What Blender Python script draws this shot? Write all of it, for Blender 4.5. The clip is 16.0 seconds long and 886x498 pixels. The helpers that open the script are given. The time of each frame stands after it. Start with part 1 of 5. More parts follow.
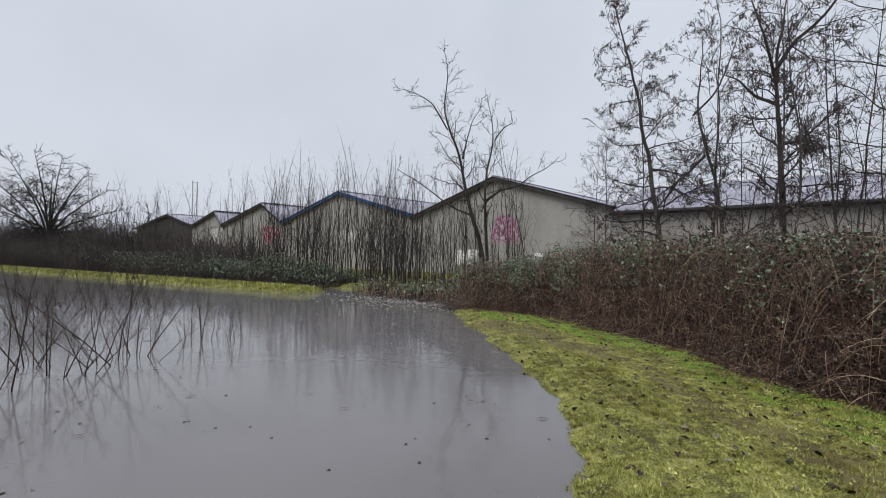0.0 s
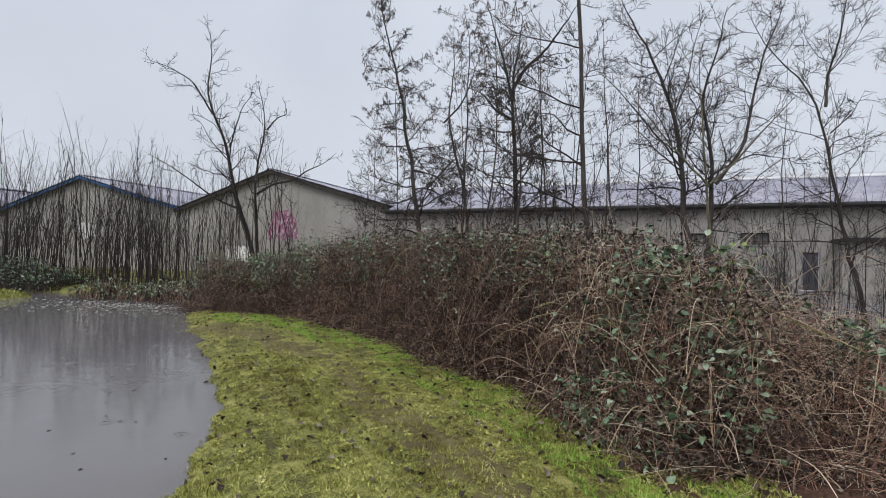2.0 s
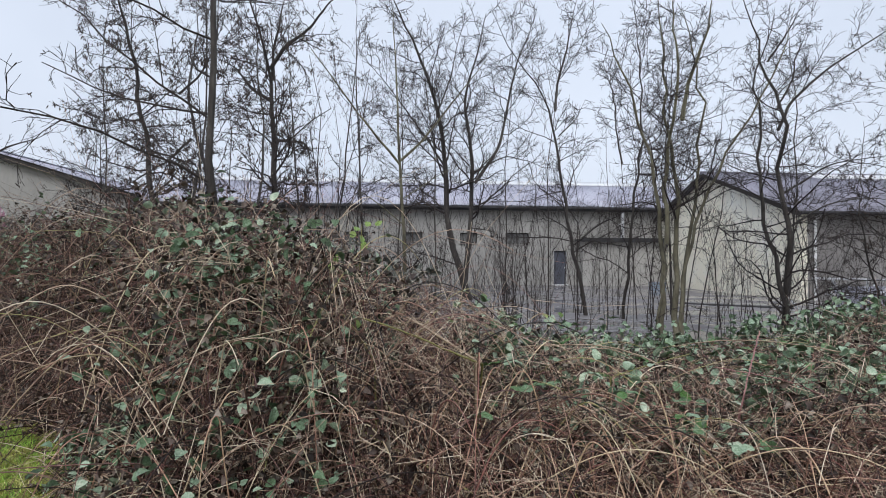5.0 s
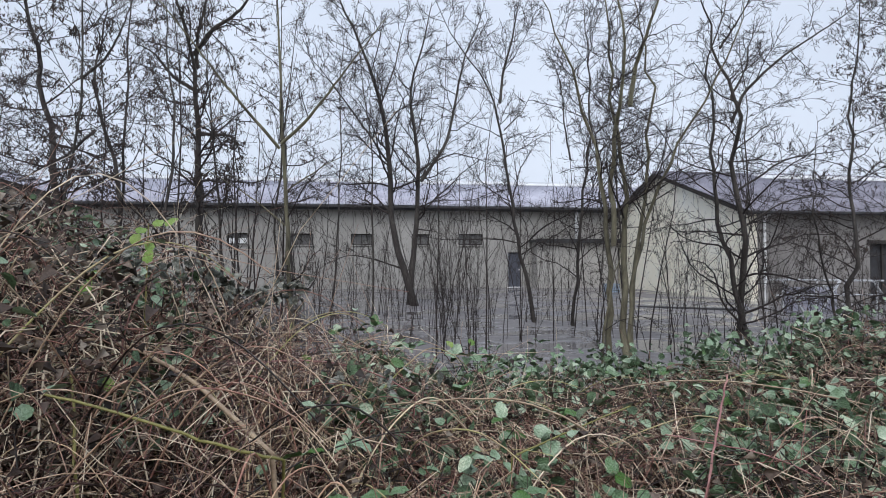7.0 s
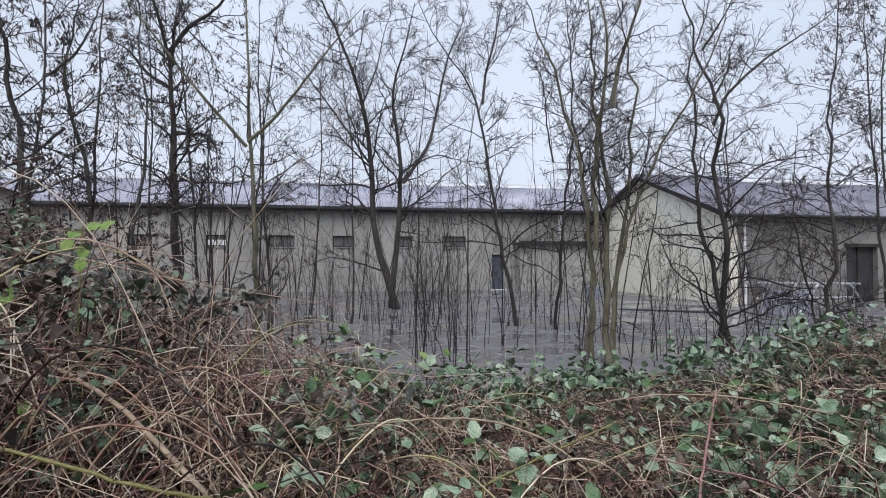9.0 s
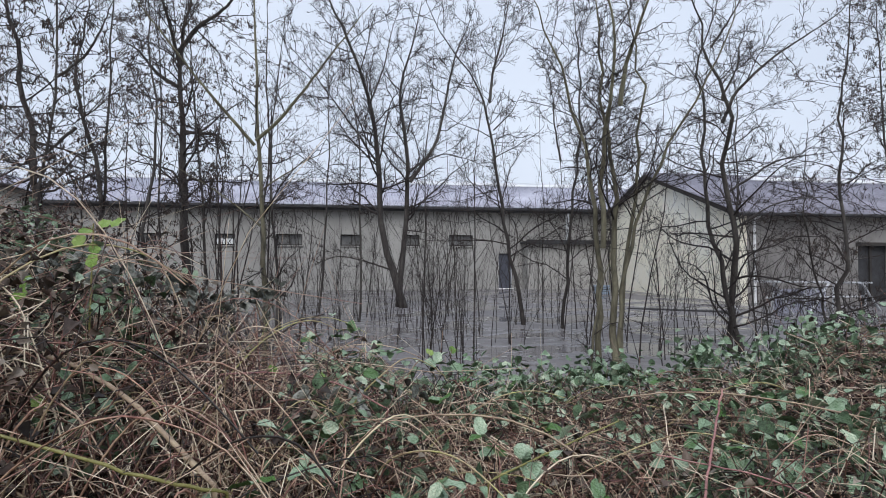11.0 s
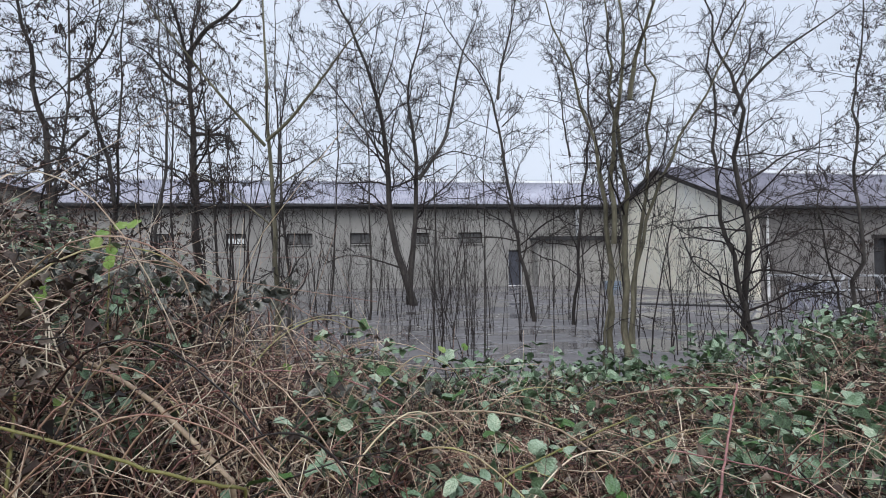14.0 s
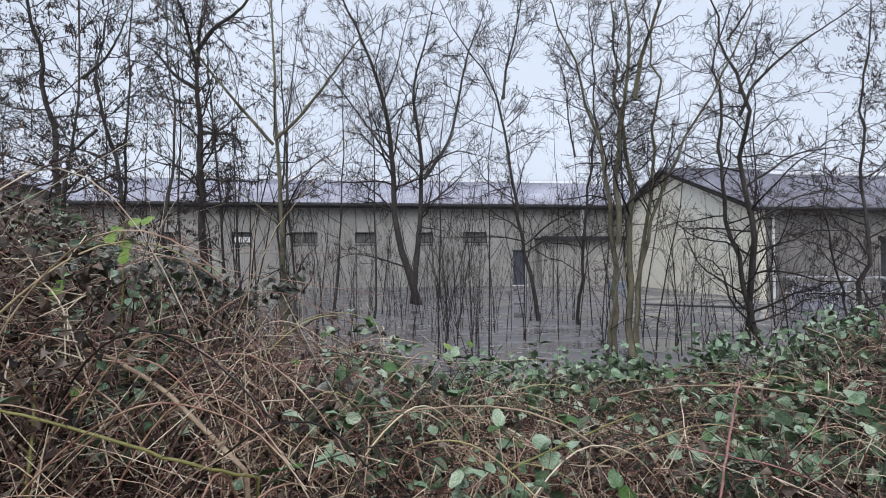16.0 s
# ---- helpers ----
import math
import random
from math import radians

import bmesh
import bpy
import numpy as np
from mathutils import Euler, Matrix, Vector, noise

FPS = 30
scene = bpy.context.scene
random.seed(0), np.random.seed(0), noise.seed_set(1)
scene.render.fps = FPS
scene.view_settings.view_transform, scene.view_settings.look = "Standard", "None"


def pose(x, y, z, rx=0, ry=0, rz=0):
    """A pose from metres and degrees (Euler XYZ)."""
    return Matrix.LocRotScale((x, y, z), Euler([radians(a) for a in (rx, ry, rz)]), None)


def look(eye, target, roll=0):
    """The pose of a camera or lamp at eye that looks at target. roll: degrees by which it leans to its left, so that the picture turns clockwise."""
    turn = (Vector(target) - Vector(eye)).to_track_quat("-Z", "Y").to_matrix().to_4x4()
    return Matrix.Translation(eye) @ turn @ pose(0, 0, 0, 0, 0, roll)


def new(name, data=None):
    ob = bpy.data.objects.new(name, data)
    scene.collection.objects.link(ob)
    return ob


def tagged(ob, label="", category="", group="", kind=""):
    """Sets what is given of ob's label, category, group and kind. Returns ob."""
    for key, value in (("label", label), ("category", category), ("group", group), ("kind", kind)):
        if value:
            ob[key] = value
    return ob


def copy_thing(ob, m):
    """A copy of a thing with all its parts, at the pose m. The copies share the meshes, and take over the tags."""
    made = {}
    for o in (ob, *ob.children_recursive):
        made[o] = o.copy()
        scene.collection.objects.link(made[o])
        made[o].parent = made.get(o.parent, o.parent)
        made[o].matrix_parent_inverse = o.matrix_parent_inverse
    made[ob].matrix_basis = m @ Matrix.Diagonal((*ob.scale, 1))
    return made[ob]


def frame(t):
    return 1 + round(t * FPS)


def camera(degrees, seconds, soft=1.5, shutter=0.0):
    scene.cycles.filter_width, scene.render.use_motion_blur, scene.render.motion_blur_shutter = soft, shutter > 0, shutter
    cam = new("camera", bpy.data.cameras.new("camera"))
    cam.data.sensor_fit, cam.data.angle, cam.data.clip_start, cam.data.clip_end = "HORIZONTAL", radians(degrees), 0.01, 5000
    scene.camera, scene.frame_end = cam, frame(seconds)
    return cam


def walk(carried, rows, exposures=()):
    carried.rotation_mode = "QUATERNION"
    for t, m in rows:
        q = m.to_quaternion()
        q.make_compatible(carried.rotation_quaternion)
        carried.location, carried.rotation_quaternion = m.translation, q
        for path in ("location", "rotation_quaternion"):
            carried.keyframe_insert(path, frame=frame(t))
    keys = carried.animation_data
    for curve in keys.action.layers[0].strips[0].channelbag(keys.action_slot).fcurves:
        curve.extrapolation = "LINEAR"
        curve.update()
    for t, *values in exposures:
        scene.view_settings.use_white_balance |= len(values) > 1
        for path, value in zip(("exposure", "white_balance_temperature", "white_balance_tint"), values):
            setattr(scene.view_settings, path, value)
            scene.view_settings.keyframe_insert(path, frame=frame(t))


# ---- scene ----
cam = camera(82.22, 16.0, soft=0.95)
# seconds, x, y, z, yaw, pitch, roll
ROWS = [
    (0.0, 0.000, 0.000, 1.633, 40.01, 0.77, -0.70),
    (0.5, 0.312, 0.185, 1.629, 37.49, 0.68, -0.57),
    (1.0, 0.513, 0.496, 1.628, 29.97, 0.56, -0.65),
    (1.5, 0.735, 0.711, 1.624, 22.80, 0.69, -0.55),
    (2.0, 1.071, 0.959, 1.617, 17.62, 0.79, -0.69),
    (2.5, 1.305, 1.245, 1.616, 12.27, 0.77, -0.67),
    (3.0, 1.601, 1.566, 1.606, 7.37, 0.80, -0.54),
    (3.5, 1.829, 1.861, 1.587, 5.28, 0.95, -0.59),
    (4.0, 2.119, 2.221, 1.551, 1.13, 1.13, -0.39),
    (4.5, 2.346, 2.488, 1.508, -1.78, 1.10, -0.38),
    (7.0, 3.246, 3.844, 1.582, -8.04, 1.26, 0.09),
    (7.5, 3.348, 4.034, 1.598, -8.64, 1.27, 0.18),
    (8.0, 3.353, 4.057, 1.608, -9.12, 1.51, -0.03),
    (8.5, 3.347, 4.041, 1.607, -9.80, 1.51, 0.04),
    (11.0, 3.351, 4.018, 1.597, -8.97, 1.36, -0.01),
    (11.5, 3.365, 4.036, 1.595, -8.13, 1.34, -0.09),
    (12.0, 3.360, 4.043, 1.593, -7.52, 1.32, -0.01),
    (12.5, 3.347, 4.023, 1.593, -7.18, 1.37, 0.04),
    (13.0, 3.352, 4.024, 1.594, -7.26, 1.11, 0.40),
    (13.5, 3.346, 4.019, 1.594, -7.68, 1.06, 0.64),
    (14.0, 3.340, 4.012, 1.597, -7.90, 1.09, 0.66),
    (14.5, 3.349, 4.018, 1.602, -8.30, 1.03, 0.68),
    (15.0, 3.354, 4.005, 1.602, -8.57, 1.03, 0.61),
    (15.5, 3.344, 3.995, 1.596, -8.56, 1.00, 0.56),
    (16.0, 3.324, 3.974, 1.587, -7.42, 1.06, 0.34),
]
walk(cam, [(t, pose(x, y, z, 90 + pitch, roll, yaw)) for t, x, y, z, yaw, pitch, roll in ROWS],
     exposures=[(0.0, 0.05, 6500, 10), (1.5, 0.05, 6500, 10), (3.0, 0.18, 6400, 10), (4.5, 0.31, 6250, 10), (7.0, 0.31, 6150, 10), (16.0, 0.31, 6150, 10)])

# ---------------------------------------------------------------- light
world = bpy.data.worlds.new("overcast")
scene.world = world
world.use_nodes = True
wt = world.node_tree
wt.nodes.clear()
w_out = wt.nodes.new("ShaderNodeOutputWorld")
w_bg = wt.nodes.new("ShaderNodeBackground")
w_sky = wt.nodes.new("ShaderNodeTexSky")
w_sky.sky_type, w_sky.sun_disc = "NISHITA", False
w_sky.sun_elevation, w_sky.sun_rotation = radians(38), radians(200)
w_sky.air_density, w_sky.dust_density = 2.0, 6.0
w_gain = wt.nodes.new("ShaderNodeMix")
w_gain.data_type, w_gain.blend_type = "RGBA", "MULTIPLY"
w_gain.inputs["Factor"].default_value = 1.0
wt.links.new(w_sky.outputs[0], w_gain.inputs["A"])
w_gain.inputs["B"].default_value = (0.09, 0.09, 0.09, 1)
w_co = wt.nodes.new("ShaderNodeTexCoord")
w_cloud = wt.nodes.new("ShaderNodeTexNoise")
w_cloud.inputs["Scale"].default_value, w_cloud.inputs["Detail"].default_value = 2.2, 5.0
wt.links.new(w_co.outputs["Generated"], w_cloud.inputs["Vector"])
w_ramp = wt.nodes.new("ShaderNodeValToRGB")
w_ramp.color_ramp.elements[0].position, w_ramp.color_ramp.elements[0].color = 0.3, (0.60, 0.645, 0.735, 1)
w_ramp.color_ramp.elements[1].position, w_ramp.color_ramp.elements[1].color = 0.72, (0.70, 0.745, 0.835, 1)
wt.links.new(w_cloud.outputs["Fac"], w_ramp.inputs["Fac"])
w_mix = wt.nodes.new("ShaderNodeMix")
w_mix.data_type = "RGBA"
w_mix.inputs["Factor"].default_value = 0.9
wt.links.new(w_gain.outputs["Result"], w_mix.inputs["A"])
wt.links.new(w_ramp.outputs["Color"], w_mix.inputs["B"])
wt.links.new(w_mix.outputs["Result"], w_bg.inputs["Color"])
w_bg.inputs["Strength"].default_value = 1.0
wt.links.new(w_bg.outputs[0], w_out.inputs[0])

sun_data = bpy.data.lights.new("sun", "SUN")
sun_data.energy, sun_data.angle, sun_data.color = 1.9, radians(35), (1.0, 0.97, 0.93)
sun = new("sun", sun_data)
sun.matrix_world = look((-12, -30, 60), (0, 10, 0))


# ---------------------------------------------------------------- materials
def material(name, stops, scale=4.0, rough=0.85, detail=6.0, fine=40.0, fine_amount=0.35, bump=0.3, bump_scale=30.0, metallic=0.0,
             island=0.0, per_object=0.0, stretch=(1, 1, 1), spec=0.4, sheen_of=None):
    """Two noises of different size over a colour ramp, with relief; island and per_object vary the brightness piece by piece."""
    m = bpy.data.materials.new(name)
    m.use_nodes = True
    nt = m.node_tree
    b = nt.nodes["Principled BSDF"]
    co = nt.nodes.new("ShaderNodeTexCoord")
    mp = nt.nodes.new("ShaderNodeMapping")
    mp.inputs["Scale"].default_value = stretch
    nt.links.new(co.outputs["Object"], mp.inputs["Vector"])
    n1 = nt.nodes.new("ShaderNodeTexNoise")
    n1.inputs["Scale"].default_value, n1.inputs["Detail"].default_value = scale, detail
    n1.inputs["Roughness"].default_value = 0.62
    n2 = nt.nodes.new("ShaderNodeTexNoise")
    n2.inputs["Scale"].default_value, n2.inputs["Detail"].default_value = fine, 4.0
    for n in (n1, n2):
        nt.links.new(mp.outputs[0], n.inputs["Vector"])
    mixn = nt.nodes.new("ShaderNodeMath")
    mixn.operation = "MULTIPLY_ADD"
    nt.links.new(n2.outputs["Fac"], mixn.inputs[0])
    mixn.inputs[1].default_value = fine_amount
    sub = nt.nodes.new("ShaderNodeMath")
    sub.operation = "MULTIPLY_ADD"
    nt.links.new(n1.outputs["Fac"], sub.inputs[0])
    sub.inputs[1].default_value = 1.0
    sub.inputs[2].default_value = -fine_amount / 2
    nt.links.new(sub.outputs[0], mixn.inputs[2])
    value = mixn.outputs[0]
    if island or per_object:
        if island:
            src = nt.nodes.new("ShaderNodeNewGeometry").outputs["Random Per Island"]
        else:
            src = nt.nodes.new("ShaderNodeObjectInfo").outputs["Random"]
        ad = nt.nodes.new("ShaderNodeMath")
        ad.operation = "MULTIPLY_ADD"
        nt.links.new(src, ad.inputs[0])
        ad.inputs[1].default_value = island or per_object
        off = nt.nodes.new("ShaderNodeMath")
        off.operation = "ADD"
        nt.links.new(value, off.inputs[0])
        off.inputs[1].default_value = -(island or per_object) / 2
        nt.links.new(off.outputs[0], ad.inputs[2])
        value = ad.outputs[0]
    ramp = nt.nodes.new("ShaderNodeValToRGB")
    els = ramp.color_ramp.elements
    while len(els) < len(stops):
        els.new(0.5)
    for el, (p, c) in zip(els, stops):
        el.position, el.color = p, (*c, 1)
    nt.links.new(value, ramp.inputs["Fac"])
    nt.links.new(ramp.outputs["Color"], b.inputs["Base Color"])
    b.inputs["Roughness"].default_value, b.inputs["Metallic"].default_value = rough, metallic
    b.inputs["Specular IOR Level"].default_value = spec
    if bump:
        nb = nt.nodes.new("ShaderNodeTexNoise")
        nb.inputs["Scale"].default_value, nb.inputs["Detail"].default_value = bump_scale, 5.0
        nt.links.new(mp.outputs[0], nb.inputs["Vector"])
        bp = nt.nodes.new("ShaderNodeBump")
        bp.inputs["Strength"].default_value, bp.inputs["Distance"].default_value = bump, 0.02
        nt.links.new(nb.outputs["Fac"], bp.inputs["Height"])
        nt.links.new(bp.outputs[0], b.inputs["Normal"])
    return m


M_soil = material("soil_grass", [(0.26, (0.022, 0.018, 0.008)), (0.40, (0.085, 0.078, 0.022)), (0.50, (0.172, 0.182, 0.040)), (0.62, (0.295, 0.290, 0.080)), (0.8, (0.400, 0.365, 0.150))],
                  scale=3.2, detail=9, fine=75, fine_amount=0.85, bump=1.0, bump_scale=90)
M_worn = material("worn_muddy_turf", [(0.25, (0.042, 0.031, 0.014)), (0.5, (0.114, 0.094, 0.036)), (0.75, (0.180, 0.160, 0.063))], scale=2.5, fine=28, fine_amount=0.6, bump=0.8, bump_scale=45)
M_litter = material("leaf_litter_soil", [(0.3, (0.020, 0.011, 0.007)), (0.5, (0.067, 0.032, 0.020)), (0.75, (0.117, 0.067, 0.041))], scale=5, fine=35, fine_amount=0.6, bump=0.8)
M_blade = material("grass_blades", [(0.22, (0.085, 0.060, 0.020)), (0.36, (0.22, 0.185, 0.055)), (0.49, (0.20, 0.235, 0.045)), (0.62, (0.37, 0.39, 0.085)), (0.86, (0.64, 0.61, 0.27))], scale=1.7, fine=11, fine_amount=0.95,
                   bump=0, island=0.42, rough=0.6)
M_fresh_grass = material("fresh_green_grass", [(0.2, (0.06, 0.12, 0.015)), (0.45, (0.20, 0.37, 0.042)), (0.65, (0.33, 0.51, 0.07)), (0.9, (0.50, 0.58, 0.14))], scale=4, fine=20, bump=0, island=0.6, rough=0.55)
M_render = material("grey_wall_render", [(0.25, (0.227, 0.218, 0.208)), (0.5, (0.310, 0.302, 0.287)), (0.8, (0.386, 0.377, 0.358))], scale=0.35, fine=7, fine_amount=0.3, bump=0.25, bump_scale=25, stretch=(1, 1, 0.45))
M_cream = material("cream_wall_render", [(0.25, (0.618, 0.577, 0.484)), (0.5, (0.800, 0.764, 0.644)), (0.8, (0.800, 0.800, 0.752))], scale=0.4, fine=7, fine_amount=0.3, bump=0.25, bump_scale=25, stretch=(1, 1, 0.4))
M_roof = material("fibre_cement_roof", [(0.25, (0.226, 0.228, 0.274)), (0.5, (0.346, 0.349, 0.419)), (0.8, (0.481, 0.486, 0.564))], scale=0.5, fine=5, fine_amount=0.5, bump=0.3, rough=0.8, spec=0.3)
M_roof_old = material("weathered_dark_roof_sheet", [(0.25, (0.125, 0.122, 0.150)), (0.5, (0.195, 0.190, 0.232)), (0.8, (0.275, 0.270, 0.320))], scale=0.6, fine=6, fine_amount=0.6, bump=0.3, rough=0.75, spec=0.3)
M_roughcast = material("dull_grey_roughcast", [(0.25, (0.150, 0.140, 0.135)), (0.5, (0.215, 0.203, 0.195)), (0.8, (0.285, 0.272, 0.262))], scale=0.5, fine=9, fine_amount=0.5, bump=0.4, bump_scale=30, stretch=(1, 1, 0.5))
M_ridge = material("pale_ridge_sheet", [(0.3, (0.52, 0.53, 0.56)), (0.7, (0.68, 0.69, 0.72))], scale=1.2, bump=0.1, rough=0.5)
M_dark = material("dark_tarred_board_and_backing", [(0.3, (0.018, 0.018, 0.02)), (0.7, (0.05, 0.05, 0.055))], scale=2, rough=0.7)
M_brownboard = material("weathered_fascia", [(0.3, (0.024, 0.020, 0.019)), (0.7, (0.052, 0.047, 0.043))], scale=2, rough=0.8)
M_blue = material("blue_painted_board", [(0.3, (0.018, 0.06, 0.16)), (0.7, (0.035, 0.11, 0.27))], scale=2, rough=0.6)
M_white = material("white_paint", [(0.3, (0.62, 0.62, 0.63)), (0.7, (0.80, 0.80, 0.80))], scale=3, rough=0.5, bump=0.1)
M_galv = material("galvanised_metal", [(0.3, (0.42, 0.43, 0.45)), (0.7, (0.60, 0.61, 0.63))], scale=6, rough=0.45, metallic=0.4, bump=0.1)
M_door = material("blue_grey_steel_door", [(0.3, (0.045, 0.05, 0.065)), (0.7, (0.085, 0.09, 0.115))], scale=2, rough=0.5, bump=0.1)
# grey of the panes is a reflection put into the base colour
M_glass = material("painted_reflection_glass", [(0.3, (0.09, 0.09, 0.09)), (0.7, (0.19, 0.19, 0.185))], scale=1.5, rough=0.12, bump=0)
M_paleglass = material("painted_bright_pane", [(0.3, (0.60, 0.62, 0.63)), (0.7, (0.76, 0.77, 0.78))], scale=3, rough=0.4, bump=0)
M_bark = material("grey_brown_bark", [(0.25, (0.015, 0.013, 0.012)), (0.5, (0.044, 0.038, 0.035)), (0.8, (0.092, 0.083, 0.074))], scale=6, fine=45, fine_amount=0.5, bump=1.0, bump_scale=28, stretch=(1, 1, 0.22))
M_bark_green = material("algae_green_bark", [(0.25, (0.036, 0.032, 0.022)), (0.5, (0.115, 0.105, 0.072)), (0.8, (0.215, 0.205, 0.135))], scale=4, fine=40, fine_amount=0.5, bump=1.0, bump_scale=28, stretch=(1, 1, 0.22))
M_twig = material("dark_twigs", [(0.3, (0.014, 0.010, 0.010)), (0.7, (0.039, 0.031, 0.029))], scale=3, bump=0, island=0.3)
M_catkin = material("dark_cones_and_catkins", [(0.3, (0.022, 0.014, 0.011)), (0.7, (0.060, 0.040, 0.032))], scale=3, bump=0, island=0.4)
M_farwood = material("far_bare_wood", [(0.3, (0.032, 0.025, 0.024)), (0.7, (0.069, 0.056, 0.051))], scale=1, bump=0, island=0.3)
M_cane = material("dead_bramble_cane", [(0.16, (0.008, 0.005, 0.004)), (0.42, (0.048, 0.021, 0.017)), (0.62, (0.130, 0.060, 0.047)), (0.80, (0.240, 0.150, 0.105)), (0.95, (0.430, 0.340, 0.250))], scale=2.5, bump=0, island=0.95, rough=0.5, spec=0.4)
# tan counterpart of M_cane, also painted lighter to brighten the near thickets
M_cane_lit = material("lit_tan_bramble_cane", [(0.16, (0.010, 0.006, 0.005)), (0.38, (0.070, 0.029, 0.024)), (0.54, (0.215, 0.098, 0.078)), (0.71, (0.430, 0.300, 0.215)), (0.93, (0.680, 0.585, 0.450))], scale=2.5, bump=0, island=0.95, rough=0.45, spec=0.5)
M_straw = material("pale_dry_cane", [(0.15, (0.20, 0.085, 0.070)), (0.40, (0.40, 0.235, 0.165)), (0.62, (0.54, 0.40, 0.26)), (0.90, (0.58, 0.50, 0.34))], scale=4, fine=60, bump=0.2, bump_scale=70, island=0.8, rough=0.5, spec=0.4)
M_wither = material("withered_grey_leaf", [(0.15, (0.030, 0.034, 0.028)), (0.45, (0.105, 0.112, 0.095)), (0.70, (0.240, 0.245, 0.215)), (0.92, (0.40, 0.40, 0.36))], scale=14, fine=110, fine_amount=0.5, bump=0.7, bump_scale=100, per_object=0.7, rough=0.5)
M_cane_live = material("live_bramble_cane", [(0.12, (0.10, 0.045, 0.05)), (0.40, (0.22, 0.145, 0.10)), (0.65, (0.36, 0.29, 0.17)), (0.92, (0.36, 0.37, 0.12))], scale=5, bump=0.3, bump_scale=60, island=0.6, rough=0.5)
M_leaf = material("bramble_leaf", [(0.10, (0.025, 0.046, 0.019)), (0.36, (0.096, 0.160, 0.079)), (0.58, (0.203, 0.291, 0.190)), (0.82, (0.315, 0.400, 0.290)), (0.97, (0.500, 0.555, 0.420))], scale=14, fine=140, fine_amount=0.5, bump=0.7, bump_scale=120,
                  island=0.75, rough=0.42, spec=0.4)
M_leaf_one = material("single_bramble_leaf", [(0.10, (0.057, 0.136, 0.023)), (0.36, (0.103, 0.181, 0.079)), (0.58, (0.193, 0.283, 0.181)), (0.80, (0.361, 0.451, 0.322)), (0.95, (0.540, 0.592, 0.438))], scale=16, fine=140, fine_amount=0.5, bump=0.8, bump_scale=110,
                      per_object=0.75, rough=0.42, spec=0.4)
M_deadleaf = material("dead_curled_leaf", [(0.14, (0.012, 0.008, 0.006)), (0.46, (0.048, 0.030, 0.023)), (0.72, (0.120, 0.088, 0.068)), (0.97, (0.260, 0.225, 0.185))], scale=12, fine=90, bump=0.4, island=0.85, rough=0.6, spec=0.35)
M_pink = material("sprayed_magenta_paint", [(0.38, (0.427, 0.457, 0.435)), (0.48, (0.392, 0.205, 0.300)), (0.56, (0.214, 0.039, 0.128)), (0.7, (0.442, 0.457, 0.450))], scale=2.4, fine=8, fine_amount=0.4, bump=0)
M_red = material("sprayed_red_paint", [(0.38, (0.55, 0.50, 0.50)), (0.48, (0.42, 0.16, 0.19)), (0.58, (0.25, 0.05, 0.08)), (0.7, (0.60, 0.56, 0.56))], scale=1.8, fine=7, fine_amount=0.4, bump=0)
M_paleart = material("sprayed_pale_paint", [(0.4, (0.36, 0.35, 0.34)), (0.5, (0.62, 0.62, 0.62)), (0.6, (0.42, 0.41, 0.40)), (0.7, (0.7, 0.7, 0.7))], scale=2.2, bump=0)
M_orange = material("orange_plastic", [(0.3, (0.252, 0.090, 0.030)), (0.7, (0.330, 0.132, 0.054))], scale=3, rough=0.5, bump=0.1)
M_crate = material("faded_blue_plastic", [(0.3, (0.14, 0.20, 0.28)), (0.7, (0.26, 0.32, 0.40))], scale=3, rough=0.5, bump=0.1)
M_foam = material("pale_foam_and_glint", [(0.3, (0.270, 0.264, 0.246)), (0.7, (0.432, 0.426, 0.408))], scale=6, rough=0.8)


